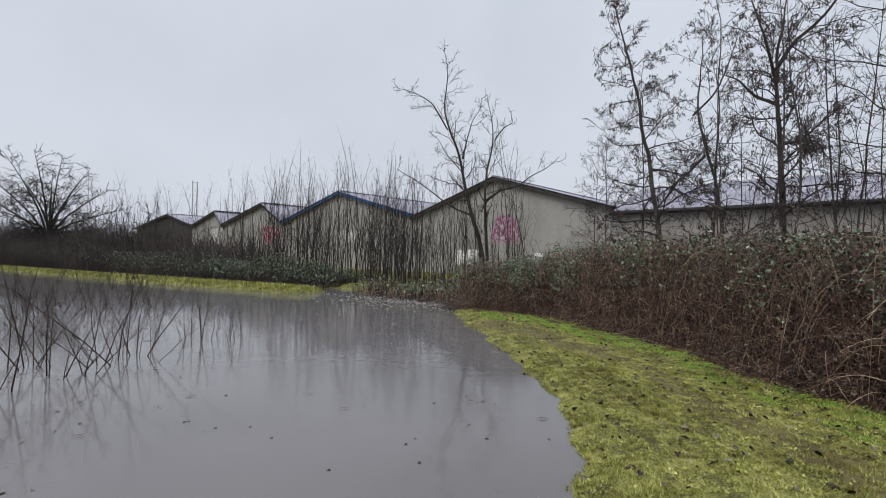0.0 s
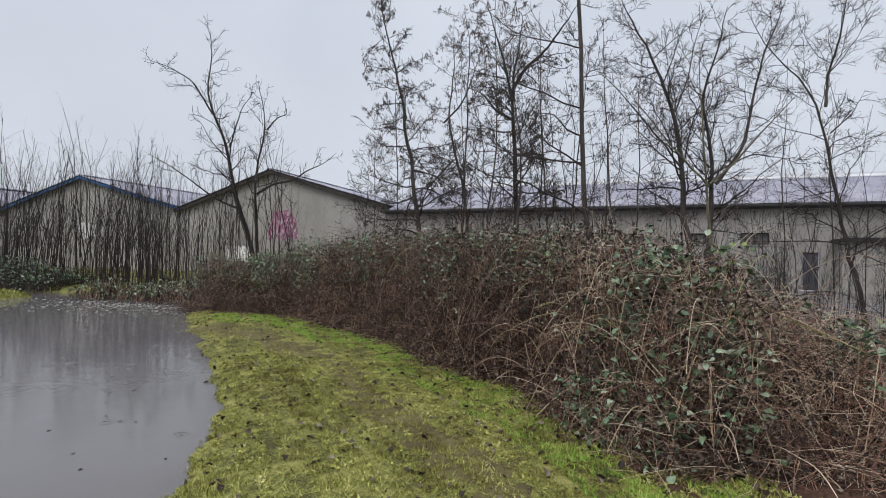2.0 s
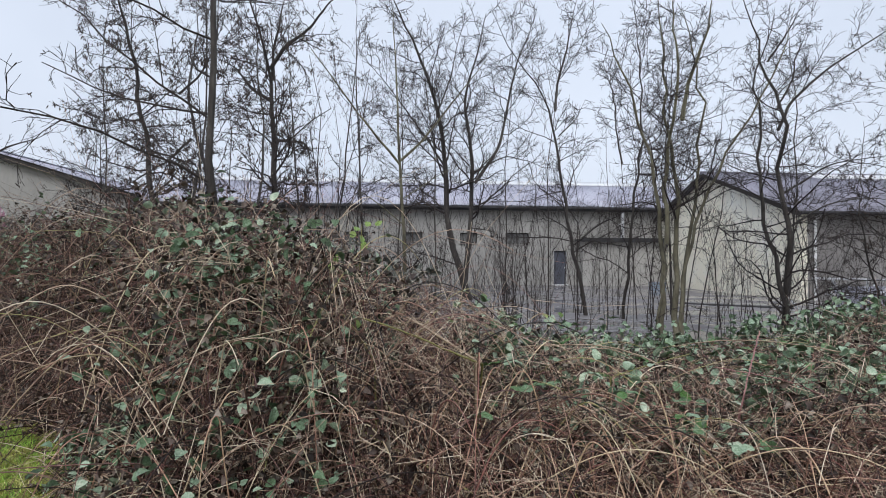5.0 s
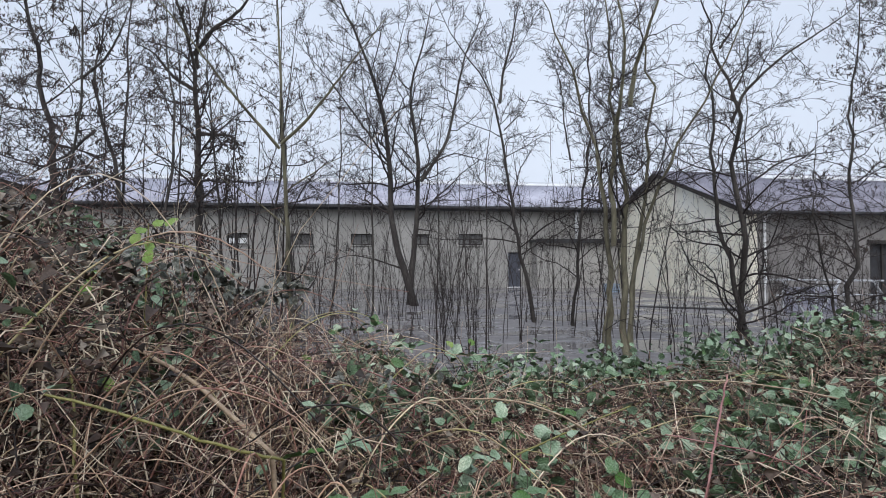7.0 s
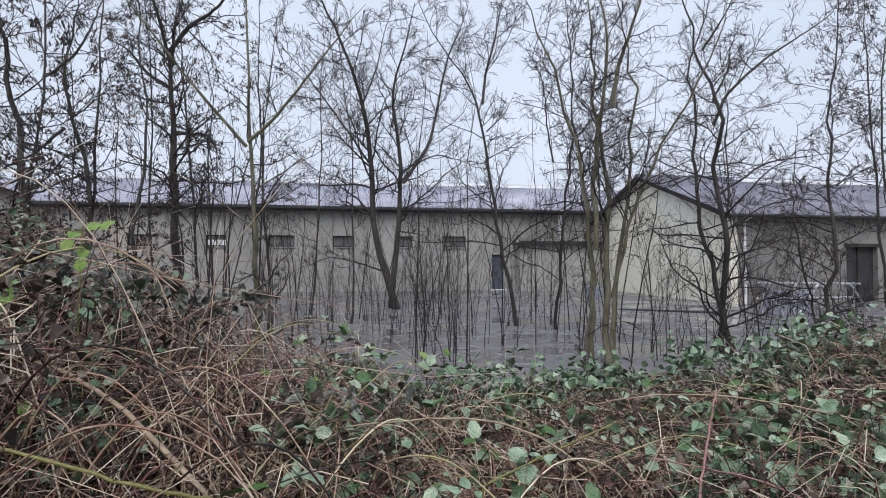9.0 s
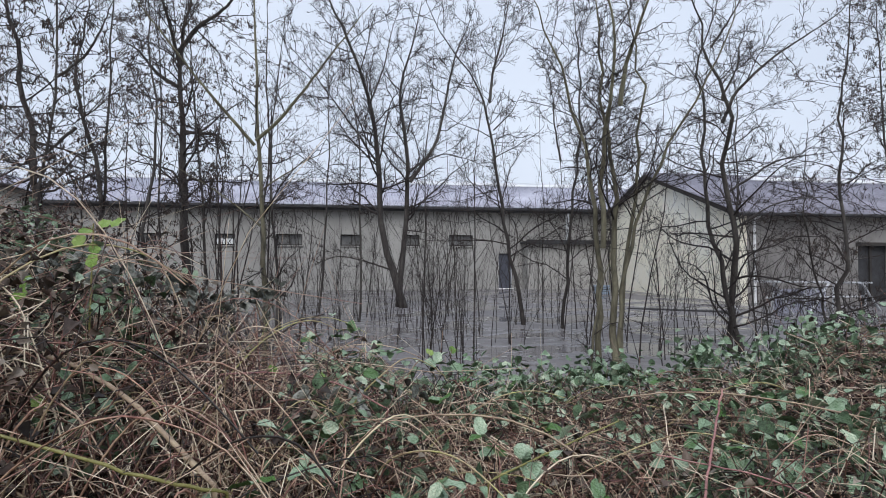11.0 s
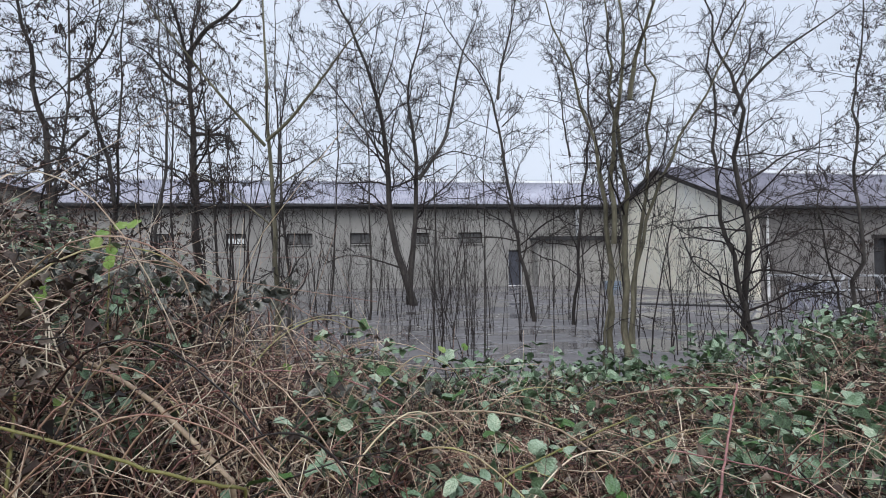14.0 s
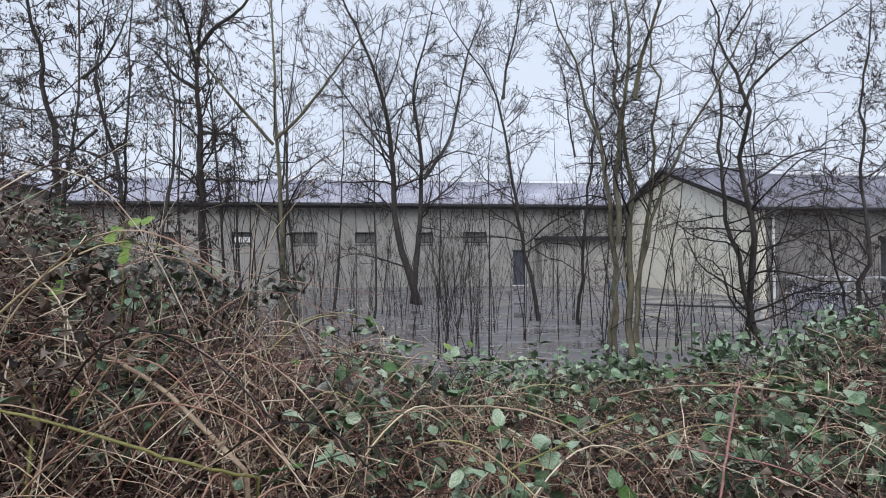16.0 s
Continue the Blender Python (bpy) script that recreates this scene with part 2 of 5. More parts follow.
def water_material():
    m = bpy.data.materials.new("murky_flood_water")
    m.use_nodes = True
    nt = m.node_tree
    b = nt.nodes["Principled BSDF"]
    co = nt.nodes.new("ShaderNodeTexCoord")
    n = nt.nodes.new("ShaderNodeTexNoise")
    n.inputs["Scale"].default_value, n.inputs["Detail"].default_value = 0.25, 4
    nt.links.new(co.outputs["Object"], n.inputs["Vector"])
    # murk colour, lightened to carry part of the sky's sheen on the pond
    ramp = nt.nodes.new("ShaderNodeValToRGB")
    ramp.color_ramp.elements[0].position, ramp.color_ramp.elements[0].color = 0.3, (0.125, 0.118, 0.120, 1)
    ramp.color_ramp.elements[1].position, ramp.color_ramp.elements[1].color = 0.7, (0.175, 0.166, 0.170, 1)
    nt.links.new(n.outputs["Fac"], ramp.inputs["Fac"])
    nt.links.new(ramp.outputs[0], b.inputs["Base Color"])
    b.inputs["IOR"].default_value = 1.33
    # wind ripples
    r1 = nt.nodes.new("ShaderNodeTexNoise")
    r1.inputs["Scale"].default_value, r1.inputs["Detail"].default_value = 4.5, 4
    nt.links.new(co.outputs["Object"], r1.inputs["Vector"])
    # gusts that ruffle the water in long streaks
    gm = nt.nodes.new("ShaderNodeMapping")
    gm.inputs["Scale"].default_value = (0.30, 0.42, 1.0)
    nt.links.new(co.outputs["Object"], gm.inputs["Vector"])
    gust = nt.nodes.new("ShaderNodeTexNoise")
    gust.inputs["Scale"].default_value, gust.inputs["Detail"].default_value = 1.6, 4
    nt.links.new(gm.outputs[0], gust.inputs["Vector"])
    gust_range = nt.nodes.new("ShaderNodeMapRange")
    gust_range.inputs["From Min"].default_value, gust_range.inputs["From Max"].default_value = 0.45, 0.58
    gust_range.inputs["To Min"].default_value, gust_range.inputs["To Max"].default_value = 0.0, 4.0
    nt.links.new(gust.outputs["Fac"], gust_range.inputs["Value"])
    # the open yard lies in the wind, the pond is sheltered
    xyz = nt.nodes.new("ShaderNodeSeparateXYZ")
    nt.links.new(co.outputs["Object"], xyz.inputs[0])
    lee = nt.nodes.new("ShaderNodeMapRange")
    lee.inputs["From Min"].default_value, lee.inputs["From Max"].default_value = 0.0, 4.0
    nt.links.new(xyz.outputs["X"], lee.inputs["Value"])
    windy = nt.nodes.new("ShaderNodeMath")
    windy.operation = "MULTIPLY"
    nt.links.new(gust_range.outputs[0], windy.inputs[0])
    nt.links.new(lee.outputs[0], windy.inputs[1])
    calm = nt.nodes.new("ShaderNodeMath")
    calm.operation = "ADD"
    calm.inputs[1].default_value = 0.16
    nt.links.new(windy.outputs[0], calm.inputs[0])
    ruffle = nt.nodes.new("ShaderNodeMath")
    ruffle.operation = "MULTIPLY"
    nt.links.new(r1.outputs["Fac"], ruffle.inputs[0])
    nt.links.new(calm.outputs[0], ruffle.inputs[1])
    rough = nt.nodes.new("ShaderNodeMapRange")
    rough.inputs["From Min"].default_value, rough.inputs["From Max"].default_value = 0.3, 3.0
    rough.inputs["To Min"].default_value, rough.inputs["To Max"].default_value = 0.07, 0.58
    nt.links.new(calm.outputs[0], rough.inputs["Value"])
    nt.links.new(rough.outputs[0], b.inputs["Roughness"])
    # rings where raindrops fall
    vo = nt.nodes.new("ShaderNodeTexVoronoi")
    vo.inputs["Scale"].default_value, vo.inputs["Randomness"].default_value = 1.7, 1.0
    nt.links.new(co.outputs["Object"], vo.inputs["Vector"])
    k = nt.nodes.new("ShaderNodeMath")
    k.operation = "MULTIPLY"
    k.inputs[1].default_value = 90.0
    nt.links.new(vo.outputs["Distance"], k.inputs[0])
    si = nt.nodes.new("ShaderNodeMath")
    si.operation = "SINE"
    nt.links.new(k.outputs[0], si.inputs[0])
    fall = nt.nodes.new("ShaderNodeMapRange")
    fall.inputs["From Min"].default_value, fall.inputs["From Max"].default_value = 0.02, 0.20
    fall.inputs["To Min"].default_value, fall.inputs["To Max"].default_value = 1.0, 0.0
    nt.links.new(vo.outputs["Distance"], fall.inputs["Value"])
    ring = nt.nodes.new("ShaderNodeMath")
    ring.operation = "MULTIPLY"
    nt.links.new(si.outputs[0], ring.inputs[0])
    nt.links.new(fall.outputs[0], ring.inputs[1])
    b1 = nt.nodes.new("ShaderNodeBump")
    b1.inputs["Strength"].default_value, b1.inputs["Distance"].default_value = 0.5, 0.035
    nt.links.new(ruffle.outputs[0], b1.inputs["Height"])
    b2 = nt.nodes.new("ShaderNodeBump")
    b2.inputs["Strength"].default_value, b2.inputs["Distance"].default_value = 0.6, 0.003
    nt.links.new(ring.outputs[0], b2.inputs["Height"])
    nt.links.new(b1.outputs[0], b2.inputs["Normal"])
    nt.links.new(b2.outputs[0], b.inputs["Normal"])
    return m


M_water = water_material()


# ---------------------------------------------------------------- mesh helpers
def thing(name, label, category, at=(0, 0, 0), group="", kind=""):
    ob = new(name)
    ob.location = at
    ob.empty_display_size = 0.1
    return tagged(ob, label, category, group, kind)


def raw_mesh(name, verts, faces, mat, smooth=False):
    """verts (n, 3) and faces (m, 3 or 4) as arrays."""
    verts, faces = np.asarray(verts, np.float32), np.asarray(faces, np.int32)
    me = bpy.data.meshes.new(name)
    k = faces.shape[1]
    me.vertices.add(len(verts))
    me.vertices.foreach_set("co", verts.ravel())
    me.loops.add(faces.size)
    me.loops.foreach_set("vertex_index", faces.ravel())
    me.polygons.add(len(faces))
    me.polygons.foreach_set("loop_start", np.arange(0, faces.size, k, dtype=np.int32))
    if smooth:
        me.polygons.foreach_set("use_smooth", np.ones(len(faces), bool))
    me.update(calc_edges=True)
    me.materials.append(mat)
    return me


def mesh_part(name, me, parent=None, label=""):
    ob = new(name, me)
    if parent:
        ob.parent = parent
    return tagged(ob, label)


def part(name, bm, mat, parent=None, label=""):
    me = bpy.data.meshes.new(name)
    bm.to_mesh(me)
    bm.free()
    me.materials.append(mat)
    return mesh_part(name, me, parent, label)


def box_bm(x0, x1, y0, y1, z0, z1, bevel=0.0):
    bm = bmesh.new()
    bmesh.ops.create_cube(bm, size=1, matrix=Matrix.Translation(((x0 + x1) / 2, (y0 + y1) / 2, (z0 + z1) / 2)) @ Matrix.Diagonal((x1 - x0, y1 - y0, z1 - z0, 1)))
    if bevel:
        bmesh.ops.bevel(bm, geom=bm.edges[:], offset=bevel, segments=1, affect="EDGES")
    return bm


def beam_bm(a, b, w, h, bevel=0.0):
    """A beam from a to b, w wide and h high."""
    a, b = Vector(a), Vector(b)
    bm = bmesh.new()
    turn = (b - a).to_track_quat("Y", "Z").to_matrix().to_4x4()
    bmesh.ops.create_cube(bm, size=1, matrix=Matrix.Translation((a + b) / 2) @ turn @ Matrix.Diagonal((w, (b - a).length, h, 1)))
    if bevel:
        bmesh.ops.bevel(bm, geom=bm.edges[:], offset=bevel, segments=1, affect="EDGES")
    return bm


def pipe_bm(a, b, r, n=10):
    a, b = Vector(a), Vector(b)
    bm = bmesh.new()
    turn = (b - a).to_track_quat("Z", "Y").to_matrix().to_4x4()
    bmesh.ops.create_cone(bm, cap_ends=True, segments=n, radius1=r, radius2=r, depth=(b - a).length, matrix=Matrix.Translation((a + b) / 2) @ turn)
    return bm


def prism_bm(outline, y0, y1):
    """An outline in x and z, drawn out along y."""
    bm = bmesh.new()
    f = [bm.verts.new((x, y0, z)) for x, z in outline]
    g = [bm.verts.new((x, y1, z)) for x, z in outline]
    bm.faces.new(f)
    bm.faces.new(g[::-1])
    for i in range(len(f)):
        j = (i + 1) % len(f)
        bm.faces.new((f[j], f[i], g[i], g[j]))
    bmesh.ops.recalc_face_normals(bm, faces=bm.faces[:])
    return bm


def unit(v):
    return v / np.maximum(np.linalg.norm(v, axis=-1, keepdims=True), 1e-9)


def tubes(P, R, sides):
    """Tubes round the lines P (n, k, 3) with radii R (n, k): vertices and quads."""
    n, k, _ = P.shape
    T = np.empty_like(P)
    T[:, 1:-1] = P[:, 2:] - P[:, :-2]
    T[:, 0], T[:, -1] = P[:, 1] - P[:, 0], P[:, -1] - P[:, -2]
    T = unit(T)
    ref = np.where(np.abs(T[:, :1, 2:3]) > 0.8, np.array([1.0, 0.13, 0.0]), np.array([0.0, 0.11, 1.0]))
    A = unit(np.cross(T, np.broadcast_to(ref, T.shape)))
    B = np.cross(T, A)
    ang = np.arange(sides) * 2 * np.pi / sides
    V = P[:, :, None] + R[:, :, None, None] * (A[:, :, None] * np.cos(ang)[:, None] + B[:, :, None] * np.sin(ang)[:, None])
    idx = np.arange(n * k * sides).reshape(n, k, sides)
    a, b = idx[:, :-1], idx[:, 1:]
    F = np.stack([a, np.roll(a, -1, 2), np.roll(b, -1, 2), b], -1).reshape(-1, 4)
    return V.reshape(-1, 3), F


def joined(pieces):
    vs, fs, o = [], [], 0
    for v, f in pieces:
        vs.append(v)
        fs.append(f + o)
        o += len(v)
    return np.concatenate(vs), np.concatenate(fs)


def offshoots(P, R, m, rng, lo, hi, ratio, angle, up, wiggle, k=5, rmin=0.003, rratio=0.55):
    """m side branches on every line of P, from lo to hi of its length."""
    n, kp, _ = P.shape
    P2, R2 = np.repeat(P, m, 0), np.repeat(R, m, 0)
    N = n * m
    s = (np.tile((np.arange(m) + 0.5) / m, n) + rng.uniform(-0.5, 0.5, N) / m) * (hi - lo) + lo
    u = np.clip(s * (kp - 1), 0, kp - 1.001)
    i = u.astype(int)
    w = (u - i)[:, None]
    r = np.arange(N)
    p0 = P2[r, i] * (1 - w) + P2[r, i + 1] * w
    r0 = R2[r, i] * (1 - w[:, 0]) + R2[r, i + 1] * w[:, 0]
    d = unit(P2[r, i + 1] - P2[r, i])
    L = np.linalg.norm(np.diff(P2, axis=1), axis=2).sum(1) * ratio * (1 - 0.62 * s) * rng.uniform(0.6, 1.25, N)
    q = unit(np.cross(d, rng.normal(size=(N, 3))))
    a = np.radians(angle) * rng.uniform(0.65, 1.3, N)[:, None]
    cur = unit(d * np.cos(a) + q * np.sin(a))
    C = np.empty((N, k, 3))
    C[:, 0] = p0
    for j in range(1, k):
        cur = unit(cur + np.array([0, 0, up]) + rng.normal(size=(N, 3)) * wiggle)
        C[:, j] = C[:, j - 1] + cur * (L / (k - 1))[:, None]
    Rc = np.maximum(r0 * rratio, rmin)[:, None] * np.linspace(1, 0.35, k)[None]
    return C, np.maximum(Rc, rmin * 0.6)


def spindle(rng, at, size, droop=1.0):
    """Small spindle-shaped bodies hanging at the places given."""
    n = len(at)
    d = unit(rng.normal(size=(n, 3)) * 0.5 + np.array([0, 0, -droop]))
    L = size * rng.uniform(0.6, 1.4, n)
    P = at[:, None] + d[:, None] * (np.linspace(0, 1, 3)[None, :, None] * L[:, None, None])
    return tubes(P, np.array([0.15, 1.0, 0.2])[None] * (L * 0.17)[:, None], 3)


def stem_line(rng, base, top, k=12, wiggle=0.02, bow=(0, 0)):
    base, top = np.array(base, float), np.array(top, float)
    s = np.linspace(0, 1, k)[:, None]
    P = base + (top - base) * s
    h = np.linalg.norm(top - base)
    P[:, :2] += (np.array(bow)[None] * np.sin(np.pi * s)) * h
    w = np.cumsum(rng.normal(size=(k, 3)) * wiggle * h / k, 0)
    w[:, 2] = 0
    return P + w - w[0]


def crown(tree, rng, pieces, ends, wood, catkins, size):
    """The branches and twigs, with the cones and catkins that hang on them."""
    v, f = joined(pieces)
    n = len(f)
    if catkins:
        pick = rng.integers(0, len(ends), catkins // 3)
        pt = np.repeat(ends[pick, rng.integers(1, ends.shape[1], len(pick))], 3, 0)
        v, f = joined([(v, f), spindle(rng, pt + rng.normal(size=pt.shape) * size * 0.5, size)])
    me = raw_mesh("crown", v, f, wood)
    me.materials.append(M_catkin)
    me.polygons.foreach_set("material_index", (np.arange(len(f)) >= n).astype(np.int32))
    mesh_part("crown", me, tree, "leafless twigs hung with dark cones" if catkins else "")


THIN = 0.5                                                       # girth of all trunks


def bare_tree(name, label, seed, at, stems, limbs=16, branches=7, twigs=5, lo=0.3, limb_ratio=0.36, angle=52, up=0.10, bark=M_bark,
              catkins=0, catkin_size=0.05, wiggle=0.10, wood=M_twig, twig_r=0.005, extra=(), category="tree", group=""):
    """stems: (foot dx, dy, top dx, dy, top z, radius, bow x, bow y); extra: limbs of given course (stem, share of its height, top dx, dy, z, radius)."""
    rng = np.random.default_rng(seed)
    tree = thing(name, label, category, at, group)
    S, SR = [], []
    for fx, fy, tx, ty, h, r, bx, by in stems:
        P = stem_line(rng, (fx, fy, -0.5), (tx, ty, h), bow=(bx, by), wiggle=0.075)
        S.append(P)
        SR.append(THIN * r * np.linspace(1, 0.16, 12) ** 0.9 * np.concatenate([[1.35, 1.12], np.ones(10)]))
    for P, R in zip(S, SR):
        v, f = tubes(P[None], R[None], 9)
        mesh_part("trunk", raw_mesh("trunk", v, f, bark, True), tree)
    L, LR = [], []
    for i, share, dx, dy, z, r in extra:
        j = int(share * 11)
        a, b = S[i][j], np.array([dx, dy, z], float)
        s = np.linspace(0, 1, 7)[:, None]
        mid = (a + b) / 2 + np.array([0, 0, -0.12 * np.linalg.norm(b - a)])
        c = (1 - s) ** 2 * a + 2 * s * (1 - s) * mid + s ** 2 * b + rng.normal(size=(7, 3)) * 0.06 * np.linalg.norm(b - a) * np.sin(np.pi * s * 0.9)
        L.append(c)
        LR.append(np.linspace(r, r * 0.2, 7) * 0.5)
    pieces = []
    SP, SRR = np.array(S), np.array(SR)
    l1, r1 = offshoots(SP, SRR, limbs, rng, lo, 0.98, limb_ratio, angle, up, wiggle, k=7, rmin=twig_r * 1.7, rratio=0.42)
    if L:
        l1, r1 = np.concatenate([l1, np.array(L)]), np.concatenate([r1, np.array(LR)])
    pieces.append(tubes(l1, r1, 5))
    l2, r2 = offshoots(l1, r1, branches, rng, 0.18, 1.0, 0.5, 45, up * 0.8, wiggle * 1.3, k=5, rmin=twig_r * 1.35)
    pieces.append(tubes(l2, r2, 4))
    ends = l2
    if twigs:
        l3, r3 = offshoots(l2, r2, twigs, rng, 0.2, 1.0, 0.55, 42, up * 0.5, wiggle * 1.5, k=4, rmin=twig_r)
        pieces.append(tubes(l3, r3, 3))
        ends = l3
    crown(tree, rng, pieces, ends, wood, catkins, catkin_size)
    return tree


# ---------------------------------------------------------------- ground and water
EDGE = [(-9.9, 11.9), (-6.3, 11.35), (-5.4, 10.9), (-2.25, 8.9), (-1.3, 7.6), (0.15, 6.6), (0.8, 5.4), (1.5, 4.75), (2.6, 4.95), (4.0, 4.9), (7, 4.7), (14, 4.2), (30, 3)]


def edge_y(x):
    """The front edge of the bramble bank."""
    e = np.array(EDGE)
    return np.interp(x, e[:, 0], e[:, 1])


def shore_x(y):
    """The water's edge beside the lawn, as x over y."""
    return np.interp(y, [-6, 0, 2.9, 4.3, 5.9, 7.9, 11.8, 13.5], [-1.5, -1.98, -2.28, -2.68, -3.9, -6.05, -10.05, -11.3])


def smooth01(v):
    v = np.clip(v, 0, 1)
    return v * v * (3 - 2 * v)


def wave_noise(x, y, s, seed=0):
    return (np.sin(x * s + 1.3 + seed) * np.cos(y * s * 1.17 + seed * 2.1) + 0.6 * np.sin(x * s * 2.3 + y * s * 1.9 + seed) + 0.4 * np.cos(y * s * 3.1 - x * s * 2.7 + seed)) / 2


def land(x, y):
    """Height of the ground; the flood stands at zero."""
    out_water = x - shore_x(y)                                   # lawn lies to the right of the shore
    z = -0.35 + 0.47 * smooth01((out_water + 0.9 + 0.25 * wave_noise(x, y, 1.7)) / 2.4)
    z = z + 0.03 * wave_noise(x, y, 0.9, 1) + 0.012 * wave_noise(x, y, 5.0, 2)
    yard = smooth01((y - edge_y(x) - 4.2) / 2.0)                  # the bank falls to the flooded yard behind
    z = z * (1 - yard) + (-0.45) * yard
    # strip of grass on the far shore
    strip = np.where(x < -17.3, np.exp(-((y - np.interp(x, [-70, -50, -30, -17], [8.9, 10.0, 11.6, 13.0])) / 1.5) ** 2), 0) * smooth01((-17.0 - x) / 1.5)
    z = np.maximum(z, -0.4 + 0.62 * strip)
    bank = smooth01((y - np.interp(x, [-70, -50, -30, -17], [10.0, 11.3, 13.2, 14.4])) / 2) * smooth01((-16.5 - x) / 2)
    z = np.maximum(z, -0.4 + 0.62 * bank)
    far = smooth01((np.hypot(x, y) - 75) / 25)
    z = z * (1 - far) + 0.25 * far
    return z


gx = np.concatenate([-np.geomspace(3000, 26, 40), np.arange(-25, -12, 0.5), np.arange(-12, 9, 0.16), np.arange(9, 30, 0.6), np.geomspace(30, 3000, 36)])
gy = np.concatenate([-np.geomspace(3000, 6, 36), np.arange(-5.5, 0, 0.3), np.arange(0, 14, 0.16), np.arange(14, 40, 0.6), np.geomspace(40, 3000, 36)])
GX, GY = np.meshgrid(gx, gy)
GV = np.stack([GX, GY, land(GX, GY)], -1).reshape(-1, 3)
gi = np.arange(GX.size).reshape(GX.shape)
GF = np.stack([gi[:-1, :-1], gi[:-1, 1:], gi[1:, 1:], gi[1:, :-1]], -1).reshape(-1, 4)
ground_mesh = raw_mesh("ground", GV, GF, M_soil, True)
ground_mesh.materials.append(M_litter)
cen = GV[GF].mean(1)
under = (cen[:, 1] > edge_y(cen[:, 0]) - 0.25) & (cen[:, 0] > -10.5) & (cen[:, 1] < 60) & (cen[:, 0] < 60)
ground_mesh.materials.append(M_worn)
track = edge_y(cen[:, 0]) - cen[:, 1]
worn = (np.abs(track - 1.9 - 0.3 * wave_noise(cen[:, 0], cen[:, 1], 0.8)) < 0.30 + 0.55 * wave_noise(cen[:, 0], cen[:, 1], 2.4, 6)) & ~under & (cen[:, 0] > -10) & (cen[:, 1] > 0)
ground_mesh.polygons.foreach_set("material_index", under.astype(np.int32) + 2 * worn.astype(np.int32))
ground = tagged(new("ground", ground_mesh), "wet mossy lawn and litter-covered bank along the flood", "ground", kind="structure")
bm = bmesh.new()
bmesh.ops.create_grid(bm, x_segments=1, y_segments=1, size=1, matrix=Matrix.Translation((-10, 0, 0)) @ Matrix.Diagonal((95, 95, 1, 1)))
water = tagged(part("water", bm, M_water), "murky grey flood water pitted by raindrops", "flood water", kind="structure")


# ---------------------------------------------------------------- halls
def corrugated(x0, x1, y0, z0, y1, z1, along="x", pitch=0.177, depth=0.045, thick=0.02):
    """A corrugated roof slope from its lower edge (y0, z0) to its upper edge (y1, z1), waves running up the slope."""
    n = int((x1 - x0) / pitch * 6) + 1
    u = np.linspace(x0, x1, n)
    w = np.sin((u - x0) / pitch * 2 * np.pi) * depth / 2
    rows = []
    for y, z in ((y0, z0), (y1, z1)):
        for t in (0, -thick):
            rows.append(np.stack([u, np.full(n, y), z + w + t], 1) if along == "x" else np.stack([np.full(n, y), u, z + w + t], 1))
    V = np.concatenate(rows)
    a = np.arange(n - 1)
    quad = lambda r, q: np.stack([r * n + a, r * n + a + 1, q * n + a + 1, q * n + a], 1)
    return V, np.concatenate([quad(0, 2), quad(3, 1), quad(1, 0), quad(2, 3)])


WALL_Y = 32.44


def gable_hall(label, x0, x1, ax, eave, apex, board, wall=M_render, back=24.0, base=-0.6):
    hall = thing("warehouse", label, "warehouse", (ax, WALL_Y, 0), "row of gabled warehouses")
    o = lambda x: x - ax
    part("wall", prism_bm([(o(x0), base), (o(x1), base), (o(x1), eave), (0, apex), (o(x0), eave)], 0, 0.3), wall, hall)
    for x in (x0, x1 - 0.25):
        part("side_wall", box_bm(o(x), o(x) + 0.25, 0.3, back, base, eave - 0.12), wall, hall)
    part("back_wall", prism_bm([(o(x0), base), (o(x1), base), (o(x1), eave), (0, apex), (o(x0), eave)], back, back + 0.3), wall, hall)
    for xe in (x0, x1):
        sgn = -1 if xe == x0 else 1
        slope = (apex - eave) / abs(o(xe))
        ex = o(xe) + sgn * 0.25
        v, f = corrugated(-0.45, back + 0.6, ex, eave + 0.14 - 0.25 * slope, 0.0, apex + 0.16, along="y")
        roof = mesh_part("roof", raw_mesh("roof", v, f, M_roof, True), hall)
        part("bargeboard", beam_bm((ex, -0.36, eave - 0.02 - 0.25 * slope), (0, -0.36, apex + 0.0), 0.05, 0.30), board, hall)
    part("ridge_cap", beam_bm((0, -0.4, apex + 0.2), (0, back + 0.5, apex + 0.2), 0.34, 0.06), M_roof, hall)
    return hall


hall_a = gable_hall("grey rendered warehouse gable with dark bargeboards and sprayed paint", -30.5, -12.96, -22.05, 4.95, 7.60, M_brownboard)
hall_b = gable_hall("grey warehouse gable with blue bargeboards behind saplings", -51.0, -30.52, -40.8, 5.15, 7.85, M_blue)
hall_c = gable_hall("grey warehouse gable with dark roof edge and red paint", -64.9, -51.02, -55.2, 5.25, 7.50, M_brownboard)
hall_d = gable_hall("distant grey warehouse gable with pale paint", -74.0, -64.92, -66.8, 5.3, 7.10, M_brownboard)
hall_e = gable_hall("distant brown warehouse gable behind scrub", -95.0, -74.02, -82.0, 5.6, 7.35, M_dark, wall=M_brownboard)


